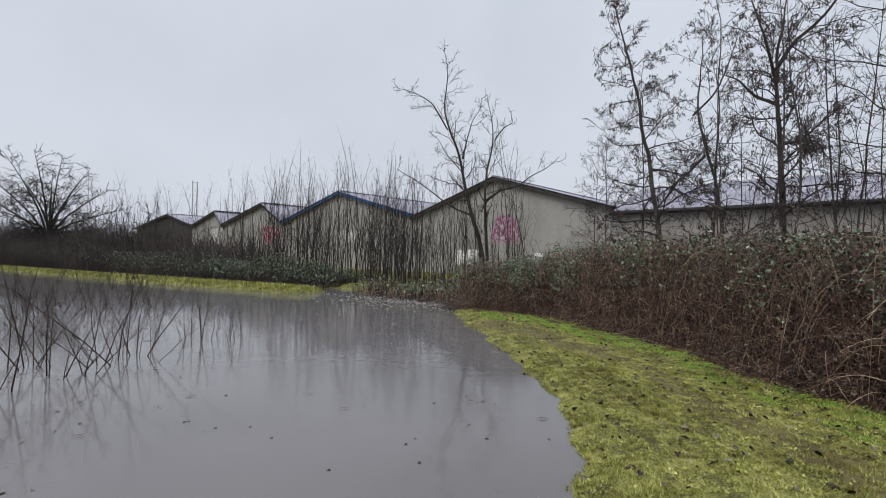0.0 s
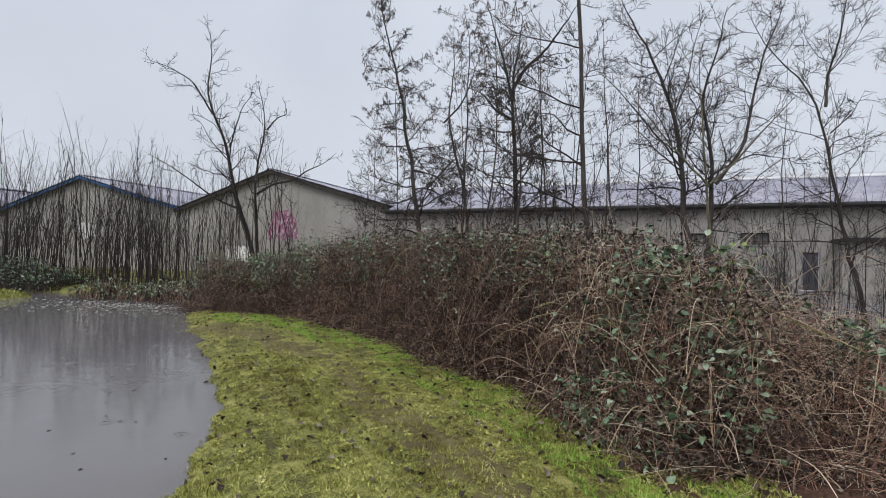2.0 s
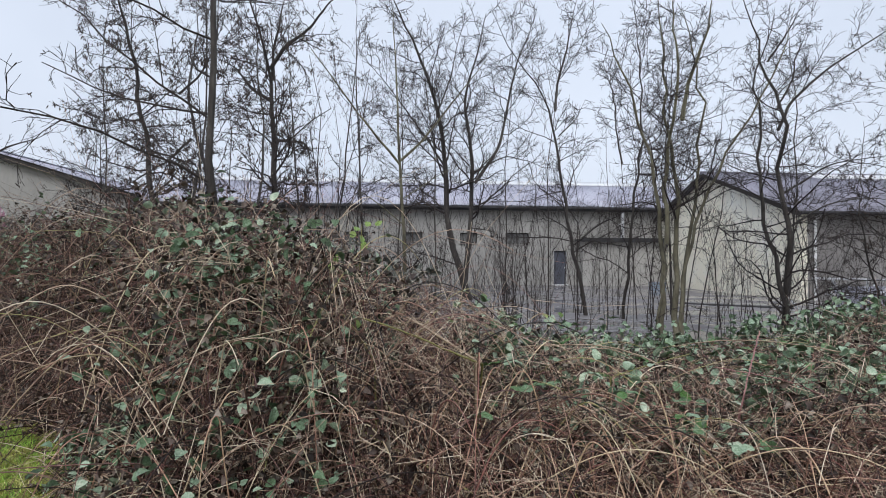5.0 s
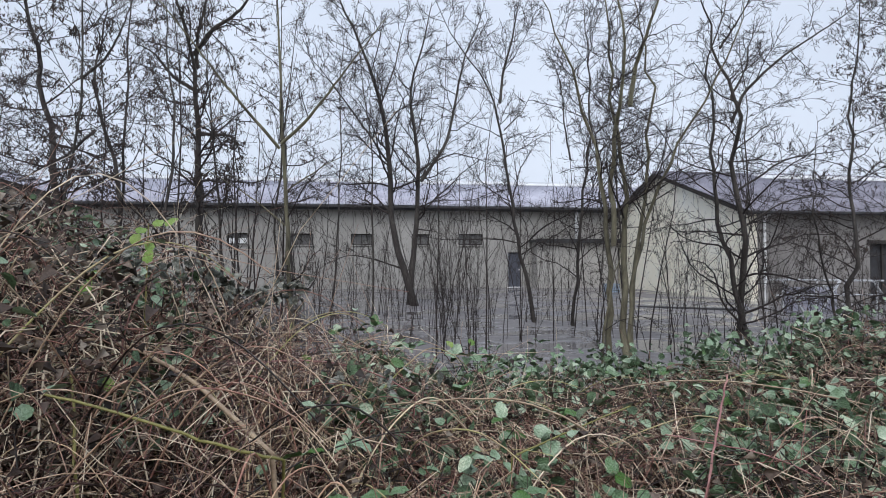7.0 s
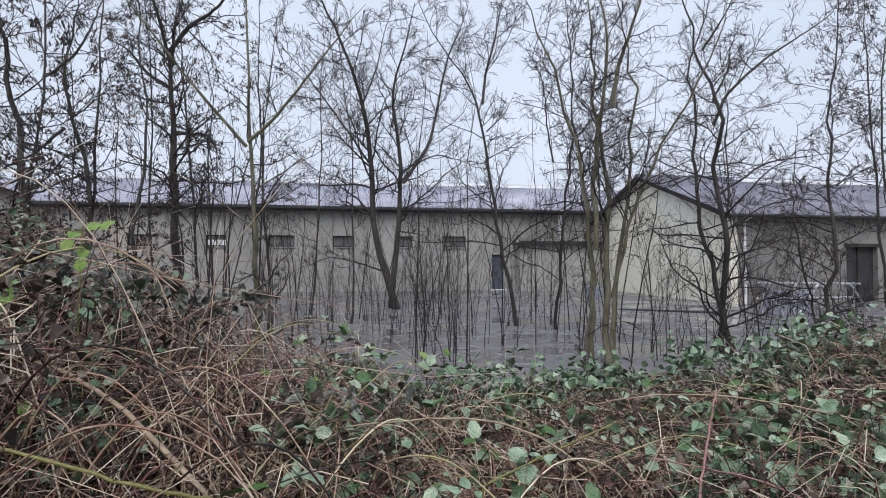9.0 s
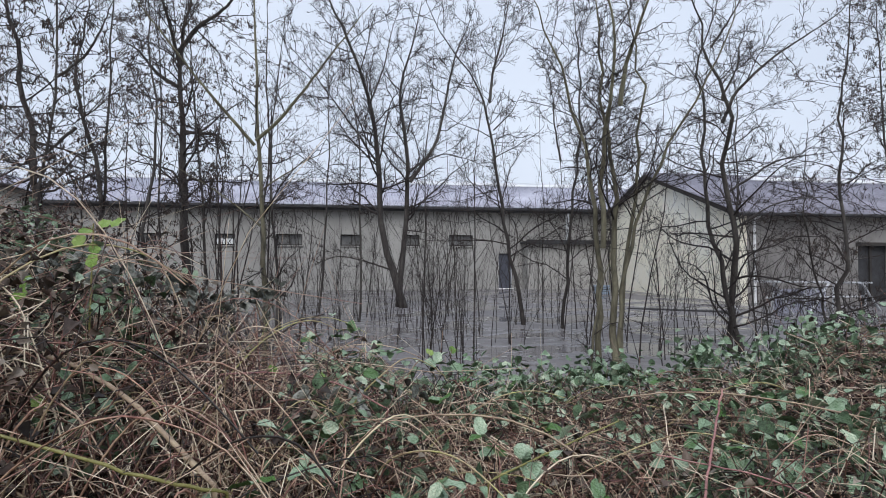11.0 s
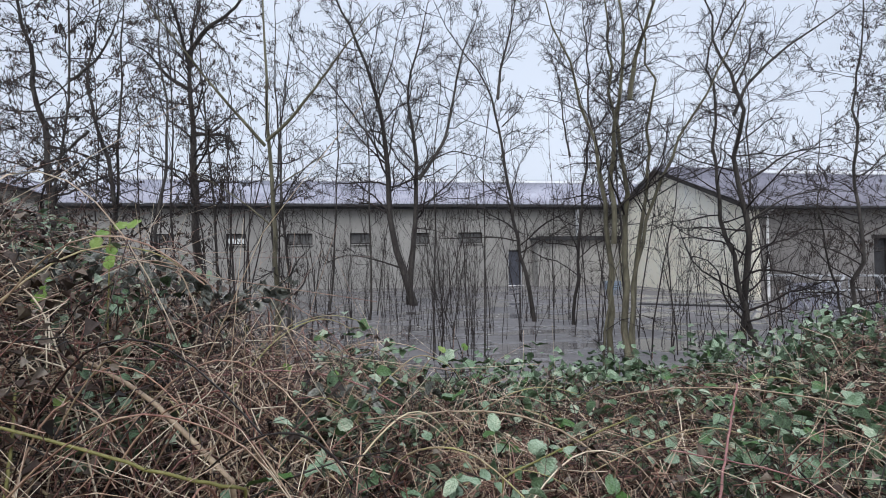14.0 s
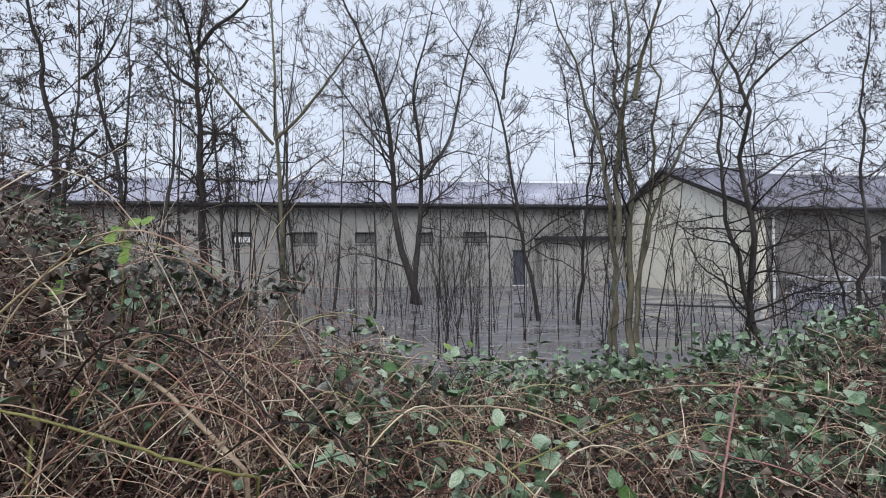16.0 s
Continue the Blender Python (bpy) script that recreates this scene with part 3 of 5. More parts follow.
def wall_paint(hall, x0, x1, z0, z1, mat, label, seed):
    """A patch of sprayed paint with an uneven outline, on the hall's front wall."""
    rng = np.random.default_rng(seed)
    n = 40
    a = np.arange(n) * 2 * np.pi / n
    r = 1 + 0.12 * np.sin(3 * a + rng.uniform(0, 6)) + 0.10 * np.sin(7 * a + rng.uniform(0, 6)) + rng.uniform(-0.08, 0.05, n)
    cx, cz = (x0 + x1) / 2 - hall.location.x, (z0 + z1) / 2
    sq = 1 / np.maximum(np.abs(np.cos(a)), np.abs(np.sin(a))) ** 0.6
    out = [(cx + (x1 - x0) / 2 * rr * q * math.cos(t), cz + (z1 - z0) / 2 * rr * q * math.sin(t)) for t, rr, q in zip(a, r, sq)]
    return part("sprayed_paint", prism_bm(out[::-1], -0.006, 0.004), mat, hall, label)


wall_paint(hall_a, -22.3, -19.9, 2.6, 4.7, M_pink, "magenta and white sprayed lettering, unreadable", 1)
wall_paint(hall_b, -41.6, -38.3, 2.8, 4.0, M_paleart, "pale sprayed lettering, unreadable", 2)
wall_paint(hall_c, -55.4, -51.7, 2.9, 4.9, M_red, "red and white sprayed lettering, unreadable", 3)
wall_paint(hall_d, -67.9, -65.2, 3.0, 5.0, M_paleart, "pale sprayed lettering, unreadable", 4)
part("notice_board", box_bm(-25.9 + 22.05, -23.7 + 22.05, -0.05, 0.0, 0.95, 2.15, 0.01), M_white, hall_a, "blank white board")
part("notice_board", box_bm(-18.6 + 22.05, -17.85 + 22.05, -0.05, 0.0, 1.45, 1.92, 0.01), M_white, hall_a, "small white board")

# long hall beside them, eaves towards the water
LX0, LX1 = -12.94, 17.46
long_hall = thing("long_warehouse", "long low grey warehouse with small windows and fibre cement roof", "warehouse", (0, WALL_Y, 0))
RX1 = 25.0
openings = [(-8.2, -7.0, 2.44, 3.06), (-4.42, -3.38, 2.44, 3.06), (-1.28, 0.1, 2.44, 3.06), (2.13, 3.28, 2.44, 3.06), (5.5, 6.5, 2.44, 3.06), (8.18, 9.58, 2.44, 3.08), (11.08, 11.88, 0.0, 2.04)]
cut = -12.94
for x0, x1, z0, z1 in openings:
    part("wall", box_bm(cut, x0, 0, 0.3, -0.6, 4.62), M_render, long_hall)
    if z0 > 0:
        part("wall", box_bm(x0, x1, 0, 0.3, -0.6, z0), M_render, long_hall)
    else:
        part("wall", box_bm(x0, x1, 0, 0.3, -0.6, -0.02), M_render, long_hall)
    part("wall", box_bm(x0, x1, 0, 0.3, z1, 4.62), M_render, long_hall)
    cut = x1
part("wall", box_bm(cut, LX1, 0, 0.3, -0.6, 4.62), M_render, long_hall)
part("back_wall", box_bm(LX0, RX1, 12.2, 12.5, -0.6, 4.62), M_render, long_hall)
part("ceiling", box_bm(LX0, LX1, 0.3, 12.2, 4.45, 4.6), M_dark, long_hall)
for x in (LX0, RX1 - 0.3):
    bm = prism_bm([(0.3, 4.62), (12.2, 4.62), (6.2, 6.95)], x, x + 0.25)
    bmesh.ops.transform(bm, matrix=Matrix(((0, 1, 0, 0), (1, 0, 0, 0), (0, 0, 1, 0), (0, 0, 0, 1))), verts=bm.verts[:])
    bmesh.ops.reverse_faces(bm, faces=bm.faces[:])
    part("end_gable", bm, M_render, long_hall)
v, f = corrugated(LX0 + 0.3, RX1, -0.45, 4.66, 6.2, 7.08)
mesh_part("roof", raw_mesh("roof", v, f, M_roof, True), long_hall, "grey corrugated fibre cement slope")
v, f = corrugated(LX0 + 0.3, RX1, 12.9, 4.66, 6.2, 7.08)
mesh_part("roof", raw_mesh("roof", v, f[:, ::-1], M_roof, True), long_hall)
v, f = corrugated(LX0 + 0.3, RX1, 5.1, 6.72, 6.2, 7.12)
mesh_part("ridge_sheet", raw_mesh("ridge_sheet", v, f, M_ridge, True), long_hall, "pale translucent sheets along the ridge")
part("gutter", box_bm(LX0 + 0.05, LX1 - 0.05, -0.56, -0.42, 4.46, 4.6, 0.03), M_dark, long_hall)
part("fascia", box_bm(LX0 + 0.05, LX1 - 0.05, -0.42, -0.36, 4.36, 4.6), M_dark, long_hall)
part("soffit", box_bm(LX0 + 0.05, LX1 - 0.05, -0.36, 0.0, 4.5, 4.54), M_brownboard, long_hall)
for i, (x0, x1, z0, z1) in enumerate(openings[:-1]):
    # flat dark backing, painted darkness in place of the unlit room
    win = mesh_part("window", raw_mesh("dark_window_backing", [(x0, 0.28, z0), (x1, 0.28, z0), (x1, 0.28, z1), (x0, 0.28, z1)], [(0, 1, 2, 3)], M_dark), long_hall)
    part("pane", box_bm(x0 + 0.05, x1 - 0.05, 0.17, 0.19, z0 + 0.05, z1 - 0.05), M_glass, win)
    part("window_frame", box_bm(x0, x1, 0.12, 0.22, z1 - 0.06, z1), M_brownboard, win)
    part("window_frame", box_bm(x0, x1, 0.12, 0.22, z0, z0 + 0.06), M_brownboard, win)
    for x in (x0, (x0 + x1) / 2 - 0.02, x1 - 0.05):
        part("window_frame", box_bm(x, x + 0.05, 0.12, 0.22, z0 + 0.06, z1 - 0.06), M_brownboard, win)
    part("window_sill", box_bm(x0 - 0.06, x1 + 0.06, -0.07, 0.12, z0 - 0.06, z0, 0.01), M_render, win)
    # white panel added for the lit lower half of this one pane
    if i == 1:
        part("bright_pane", box_bm(x0 + 0.07, x1 - 0.07, 0.14, 0.165, z0 + 0.07, z0 + 0.36), M_paleglass, win, "pale panel painted as the brightly lit lower half")
door = part("door", box_bm(11.12, 11.84, 0.1, 0.16, 0.02, 2.0, 0.008), M_door, long_hall, "dark blue-grey steel door, closed")
part("handle", box_bm(11.74, 11.80, 0.06, 0.1, 0.98, 1.08, 0.01), M_galv, door)
part("door_frame", box_bm(11.08, 11.12, 0.05, 0.2, 0.0, 2.04), M_galv, door)
part("door_frame", box_bm(11.84, 11.88, 0.05, 0.2, 0.0, 2.04), M_galv, door)
part("threshold", box_bm(11.02, 11.94, -0.12, 0.2, -0.3, 0.03, 0.01), M_white, door)

# lean-to with a flat dark roof
annex = thing("lean_to", "low flat-roofed lean-to with dark fascia against the warehouse", "annex", (12.4, WALL_Y, 0))
part("wall", box_bm(0.1, 4.95, -1.0, -0.002, -0.6, 2.6), M_render, annex)
part("roof", box_bm(-0.05, 5.0, -1.25, -0.002, 2.6, 2.72), M_dark, annex)
part("fascia", box_bm(-0.07, 5.02, -1.3, -1.25, 2.55, 2.78), M_dark, annex)
flue = thing("vent_pipe", "pale metal vent pipe rising along the warehouse wall", "vent pipe", (15.15, WALL_Y - 0.3, 2.72))
part("pipe", pipe_bm((0, 0, 0), (0, 0, 1.75), 0.10), M_galv, flue)
part("cowl", pipe_bm((0, 0, 1.75), (0, 0, 1.95), 0.16), M_galv, flue)
part("bracket", box_bm(-0.12, 0.12, 0.05, 0.3, 0.9, 0.96), M_galv, flue)

# building across the end of the yard: cream gable, grey long side
CX, CY0, CRY, CY1, CEAVE, CAPEX, CEND = 17.5, 21.3, 27.35, 33.4, 3.45, 5.80, 62.0
cream = thing("cream_building", "cream gabled building with grey long side and corrugated roof", "building", (CX, CY0, 0))
bm = prism_bm([(0, -0.6), (CY1 - CY0, -0.6), (CY1 - CY0, CEAVE), (CRY - CY0, CAPEX), (0, CEAVE)], 0, 0.3)
bmesh.ops.transform(bm, matrix=Matrix(((0, 1, 0, 0), (1, 0, 0, 0), (0, 0, 1, 0), (0, 0, 0, 1))), verts=bm.verts[:])
bmesh.ops.reverse_faces(bm, faces=bm.faces[:])
part("gable_wall", bm, M_cream, cream, "cream rendered gable wall")
DW0, DW1 = 5.2, 6.7
for a, b, z0, z1 in ((0.3, DW0, -0.6, CEAVE), (DW0, DW1, 2.2, CEAVE), (DW1, 12.5, -0.6, CEAVE), (12.5, 14.0, 2.2, CEAVE), (12.5, 14.0, -0.6, 0.1), (14.0, CEND - CX, -0.6, CEAVE)):
    part("wall", box_bm(a, b, 0, 0.3, z0, z1 - 0.06), M_roughcast, cream)
part("back_wall", box_bm(0.3, CEND - CX, 11.8, 12.1, -0.6, CEAVE - 0.06), M_roughcast, cream)
part("end_wall", box_bm(CEND - CX - 0.3, CEND - CX, 0.3, 11.8, -0.6, CEAVE - 0.06), M_roughcast, cream)
for a, b in ((DW0, DW1), (12.5, 14.0)):
    gate = part("dark_doorway", box_bm(a, b, 0.2, 0.26, 0.05, 2.2), M_dark, cream, "dark timber double door")
    part("post", box_bm((a + b) / 2 - 0.05, (a + b) / 2 + 0.05, 0.14, 0.2, 0.05, 2.2), M_brownboard, gate)
    part("lintel", box_bm(a - 0.1, b + 0.1, -0.03, 0.2, 2.2, 2.34), M_brownboard, gate)
for y0, z0, flip in ((-0.4, CEAVE - 0.02, False), (CY1 - CY0 + 0.4, CEAVE - 0.02, True)):
    v, f = corrugated(-0.35, CEND - CX, y0, z0, CRY - CY0, CAPEX + 0.14)
    mesh_part("roof", raw_mesh("roof", v, f[:, ::-1] if flip else f, M_roof_old, True), cream, "grey corrugated fibre cement slope")
    part("bargeboard", beam_bm((-0.3, y0, z0 - 0.14), (-0.3, CRY - CY0, CAPEX + 0.02), 0.05, 0.17), M_brownboard, cream)
part("ridge_cap", pipe_bm((-0.35, CRY - CY0, CAPEX + 0.13), (CEND - CX, CRY - CY0, CAPEX + 0.13), 0.09, 8), M_roof_old, cream)
v, f = corrugated(5.0, CEND - CX, 5.15, 5.63, 6.05, CAPEX + 0.18)
mesh_part("ridge_sheet", raw_mesh("ridge_sheet", v, f, M_ridge, True), cream, "strip of pale translucent sheet under the ridge")
part("gutter", box_bm(-0.3, CEND - CX, -0.52, -0.40, CEAVE - 0.16, CEAVE - 0.04, 0.03), M_dark, cream)
part("downpipe", pipe_bm((0.55, -0.08, -0.5), (0.55, -0.08, CEAVE - 0.3)  , 0.05), M_white, cream, "white downpipe")
part("downpipe_elbow", pipe_bm((0.55, -0.08, CEAVE - 0.3), (0.55, -0.42, CEAVE - 0.14), 0.05), M_white, cream)

# ---------------------------------------------------------------- trees
def guided_tree(label, seed, at, stems, limbs=18, branches=8, twigs=5, lo=0.3, ratio=0.2, angle=55, up=0.04, bark=M_bark, catkins=0, catkin_size=0.05, wiggle=0.2, wood=M_twig,
                twig_r=0.005, group="bare trees", name="tree", taper=0.85):
    """stems: (girth at the foot, its course as dx and z); a course that begins above the ground is a limb of an earlier stem."""
    rng = np.random.default_rng(seed)
    tree = thing(name, label, "tree", at, group)
    lines, radii = [], []
    for i, (r, course) in enumerate(stems):
        c = np.array(course, float)
        limb = i > 0 and c[0, 1] > 1.2
        if not limb:
            c = np.concatenate([[(c[0, 0], -0.6)], c[c[:, 1] > -0.3]])
        s = np.concatenate([[0], np.cumsum(np.linalg.norm(np.diff(c, axis=0), axis=1))])
        q = np.linspace(0, s[-1], 22)
        P = np.stack([np.interp(q, s, c[:, 0]), np.zeros(22), np.interp(q, s, c[:, 1])], 1)
        for _ in range(3):
            P[1:-1] = (P[:-2] + 2 * P[1:-1] + P[2:]) / 4
        sway = np.cumsum(rng.normal(size=22)) * 0.012 * s[-1] + rng.uniform(-0.22, 0.22) * (q if limb else q * 0.3)
        P[:, 1] += sway - sway[0]
        P[1:] += rng.normal(size=(21, 3)) * 0.0009 * s[-1]
        R = 0.86 * r * (1 - q / s[-1] * 0.93) ** taper
        if not limb:
            R[:2] *= (1.45, 1.15)
        v, f = tubes(P[None], R[None], 9)
        mesh_part("limb" if limb else "trunk", raw_mesh("trunk", v, f, bark, True), tree)
        lines.append(P)
        radii.append(R)
    tall = max(p[-1, 2] for p in lines)
    l1, r1 = [], []
    for P, R in zip(lines, radii):
        span = np.linalg.norm(np.diff(P, axis=0), axis=1).sum()
        share = max(0.35, span / tall)
        a, b = offshoots(P[None], R[None], max(5, int(limbs * share)), rng, lo if share > 0.6 else 0.15, 0.99, ratio / share ** 0.6, angle, up, wiggle, k=8, rmin=twig_r * 1.6, rratio=0.4)
        l1.append(a)
        r1.append(b)
    l1, r1 = np.concatenate(l1), np.concatenate(r1)
    l2, r2 = offshoots(l1, r1, branches, rng, 0.15, 1.0, 0.48, 48, up * 0.8, wiggle * 1.2, k=5, rmin=twig_r * 1.2)
    l3, r3 = offshoots(l2, r2, twigs, rng, 0.2, 1.0, 0.55, 44, up * 0.5, wiggle * 1.3, k=4, rmin=twig_r)
    keep = np.linalg.norm(l3[:, -1] - l3[:, 0], axis=1) > twig_r * 22   # no tufts of stubs at the tips
    l3, r3 = l3[keep], r3[keep]
    keep = np.linalg.norm(l2[:, -1] - l2[:, 0], axis=1) > twig_r * 26
    l2, r2 = l2[keep], r2[keep]
    crown(tree, rng, [tubes(l1, r1, 5), tubes(l2, r2, 4), tubes(l3, r3, 3)], l3, wood, catkins, catkin_size)
    return tree


gable_tree = guided_tree("tall bare half-dead tree with two twisted stems before the gable", 3, (-18.1, 25.6, 0.0),
            [(0.200, [(0.0, 0.9), (-0.4, 2.9), (-1.3, 5.4), (-1.7, 7.4), (-1.8, 8.6), (-2.8, 10.3), (-3.1, 12.0), (-2.5, 13.5), (-2.9, 14.8)]),
             (0.170, [(0.2, 0.9), (-0.0, 3.5), (-0.1, 6.4), (0.1, 7.9), (0.6, 9.4), (0.4, 10.7), (-0.0, 12.5)]),
             (0.070, [(-1.7, 8.3), (-1.4, 9.7), (-1.0, 11.2), (-0.5, 11.7), (-0.4, 12.7)]),
             (0.060, [(0.6, 9.6), (1.3, 10.5), (1.9, 10.7), (1.6, 11.9)]),
             (0.100, [(0.0, 5.5), (1.1, 6.3), (2.1, 6.4), (3.3, 7.3), (4.4, 7.8), (5.3, 8.6)]),
             (0.080, [(-1.0, 4.5), (-2.4, 5.0), (-4.2, 6.3), (-5.5, 7.1), (-6.7, 7.7)]),
             (0.070, [(-2.8, 10.3), (-4.0, 12.2), (-5.3, 12.9), (-7.0, 13.3)]),
             (0.050, [(-1.7, 7.4), (-3.0, 8.8), (-3.5, 9.8), (-4.2, 10.3)])],
            branches=8, twigs=5, limbs=22, taper=0.95, lo=0.35, ratio=0.23, angle=52, up=0.04, wiggle=0.24, twig_r=0.0095)
gable_tree.rotation_euler.z, gable_tree.scale = radians(35), (0.86, 0.86, 0.92)
guided_tree("tall leaning bare alder hung with dark cones", 5, (-6.6, 21.6, 0.0),
            [(0.149, [(0.0, 2.3), (-0.1, 3.7), (-0.7, 6.3), (-1.1, 8.7), (-1.5, 10.8), (-1.9, 12.3), (-2.0, 13.3)])],
            limbs=44, lo=0.14, ratio=0.26, angle=82, up=0.02, wiggle=0.22, catkins=4200, catkin_size=0.10, twig_r=0.0075)
guided_tree("slender leaning alder hung with dark catkins", 6, (-3.8, 19.0, 0.0),
            [(0.100, [(0.0, 2.3), (-0.2, 3.6), (-0.5, 5.2), (-0.9, 6.6), (-1.0, 7.7), (-0.9, 8.8), (-0.9, 10.2)]),
             (0.050, [(-0.5, 5.2), (-1.2, 4.4), (-2.0, 3.8), (-2.7, 3.4)]),
             (0.045, [(-0.9, 6.6), (-0.1, 7.3), (0.3, 8.4), (0.6, 9.5)])],
            limbs=24, lo=0.15, ratio=0.22, angle=66, up=0.03, wiggle=0.2, catkins=1800, catkin_size=0.08, twig_r=0.006)
guided_tree("thin upright bare alder with dark cones", 8, (-1.5, 17.0, 0.0),
            [(0.056, [(0.0, 2.0), (0.1, 3.5), (0.1, 5.3), (-0.2, 6.3), (-0.2, 7.9), (-0.3, 9.2)])],
            limbs=20, lo=0.2, ratio=0.2, angle=62, up=0.03, wiggle=0.18, catkins=900, catkin_size=0.07, twig_r=0.0055)
guided_tree("thick dark bare alder with spreading twisted limbs", 7, (-2.2, 21.6, 0.0),
            [(0.175, [(0.0, 0.9), (-0.1, 2.2), (-0.2, 4.8), (-0.3, 7.3), (-0.4, 8.7), (-0.8, 10.0), (-1.1, 11.3)]),
             (0.092, [(-0.4, 8.4), (0.1, 9.4), (0.7, 9.8), (1.5, 10.6), (2.3, 11.8)]),
             (0.083, [(-0.3, 7.2), (-1.0, 7.6), (-1.6, 8.4), (-2.3, 8.7)]),
             (0.074, [(-0.2, 5.8), (0.3, 5.8), (0.8, 5.8), (1.0, 5.4), (1.0, 4.8)]),
             (0.074, [(-0.3, 8.0), (-0.4, 9.1), (-0.2, 10.2), (-0.1, 12.0)])],
            limbs=30, lo=0.3, ratio=0.3, angle=70, up=0.03, wiggle=0.24, catkins=3000, catkin_size=0.09, twig_r=0.0075)
guided_tree("thin dark bare tree beside the thick alder", 10, (-0.6, 18.0, 0.0),
            [(0.048, [(0.0, 1.5), (-0.1, 2.0), (-0.2, 4.0), (-0.3, 6.1), (-0.3, 7.6), (-0.3, 9.1)])],
            limbs=18, lo=0.2, ratio=0.2, angle=60, up=0.03, wiggle=0.18, catkins=500, catkin_size=0.07, twig_r=0.006)
guided_tree("slender grey alder with two long slanting limbs", 11, (2.5, 8.6, 0.0),
            [(0.040, [(0.00, 1.31), (-0.02, 1.69), (-0.07, 2.40), (-0.09, 2.73), (-0.11, 3.26), (-0.15, 3.86), (-0.18, 4.50)]),
             (0.018, [(-0.08, 2.60), (-0.34, 2.90), (-0.62, 3.24), (-0.84, 3.55), (-1.05, 3.80), (-1.24, 4.08)]),
             (0.019, [(-0.07, 2.64), (0.16, 2.84), (0.39, 3.13), (0.66, 3.46), (0.92, 3.77)]),
             (0.010, [(-0.03, 1.90), (-0.25, 2.09), (-0.44, 2.23), (-0.81, 2.45), (-1.01, 2.49)]),
             (0.009, [(-0.02, 2.21), (0.32, 2.44), (0.75, 2.68)])],
            limbs=18, lo=0.2, ratio=0.2, angle=60, up=0.03, wiggle=0.2, twig_r=0.0022, catkins=500, catkin_size=0.03, bark=M_bark_green)
guided_tree("thin straight bare tree behind the brambles", 12, (1.4, 16.0, 0.0),
            [(0.045, [(0.0, 1.1), (-0.1, 2.0), (-0.2, 3.7), (-0.3, 5.5), (-0.4, 7.6), (-0.4, 8.8)])],
            limbs=16, lo=0.25, ratio=0.17, angle=56, up=0.04, wiggle=0.18, twig_r=0.0052)
guided_tree("forked bare tree with mossy foot standing in the flood", 13, (4.8, 21.9, 0.0),
            [(0.160, [(0.0, -1.0), (-0.0, -0.1), (-0.2, 1.0), (-0.6, 1.4), (-0.8, 2.5), (-0.9, 4.2), (-0.8, 4.8), (-1.0, 6.0), (-1.2, 7.5), (-1.6, 8.7), (-2.1, 9.9), (-2.7, 10.9), (-3.2, 12.4)]),
             (0.136, [(-0.2, 1.0), (-0.0, 2.0), (0.1, 3.2), (0.2, 4.4), (0.1, 6.3), (-0.2, 7.1), (-0.1, 8.4), (0.4, 9.6), (0.7, 11.3)]),
             (0.080, [(0.2, 4.4), (0.6, 5.0), (1.2, 5.8), (1.7, 7.9), (2.0, 9.6), (2.6, 10.7), (3.0, 12.1)]),
             (0.048, [(-1.0, 5.1), (-2.1, 6.7), (-3.4, 8.4), (-4.2, 9.2)]),
             (0.040, [(-0.5, 1.3), (-1.4, 1.6), (-2.3, 1.8), (-3.2, 1.4)]),
             (0.040, [(-1.2, 7.2), (-0.7, 8.6), (-0.5, 9.8), (-0.1, 11.2)]),
             (0.040, [(0.1, 4.8), (1.4, 5.5), (2.5, 5.3), (3.1, 5.0)]),
             (0.032, [(-0.0, 2.7), (0.8, 2.6), (1.4, 2.2)])],
            limbs=30, branches=10, twigs=8, lo=0.28, ratio=0.27, angle=58, up=0.04, wiggle=0.22, twig_r=0.0065)
guided_tree("thin sinuous bare tree standing in the flood", 15, (7.4, 16.4, 0.0),
            [(0.068, [(0.0, -0.6), (-0.2, 1.4), (-0.5, 1.9), (-0.6, 3.9), (-0.8, 4.9), (-0.9, 5.6), (-1.0, 6.3), (-1.5, 7.1), (-2.1, 7.9), (-2.5, 8.6)]),
             (0.045, [(-0.9, 5.6), (-0.8, 6.2), (-0.5, 7.3), (-0.3, 8.2), (0.0, 9.2)]),
             (0.022, [(-0.8, 4.9), (-0.3, 5.4), (0.0, 6.0)])],
            limbs=32, branches=10, twigs=8, lo=0.2, ratio=0.31, angle=56, up=0.05, wiggle=0.2, twig_r=0.005)
guided_tree("thin bare tree forking at mid height in the flood", 17, (8.1, 15.5, 0.0),
            [(0.052, [(0.0, -0.5), (-0.1, 0.7), (-0.1, 1.9), (-0.0, 4.1), (0.1, 5.5), (0.1, 6.8), (-0.0, 8.2)]),
             (0.028, [(-0.1, 4.0), (-0.2, 5.4), (-0.2, 6.2), (-0.4, 7.0)])],
            limbs=32, branches=10, twigs=8, lo=0.2, ratio=0.30, angle=56, up=0.05, wiggle=0.2, twig_r=0.005)
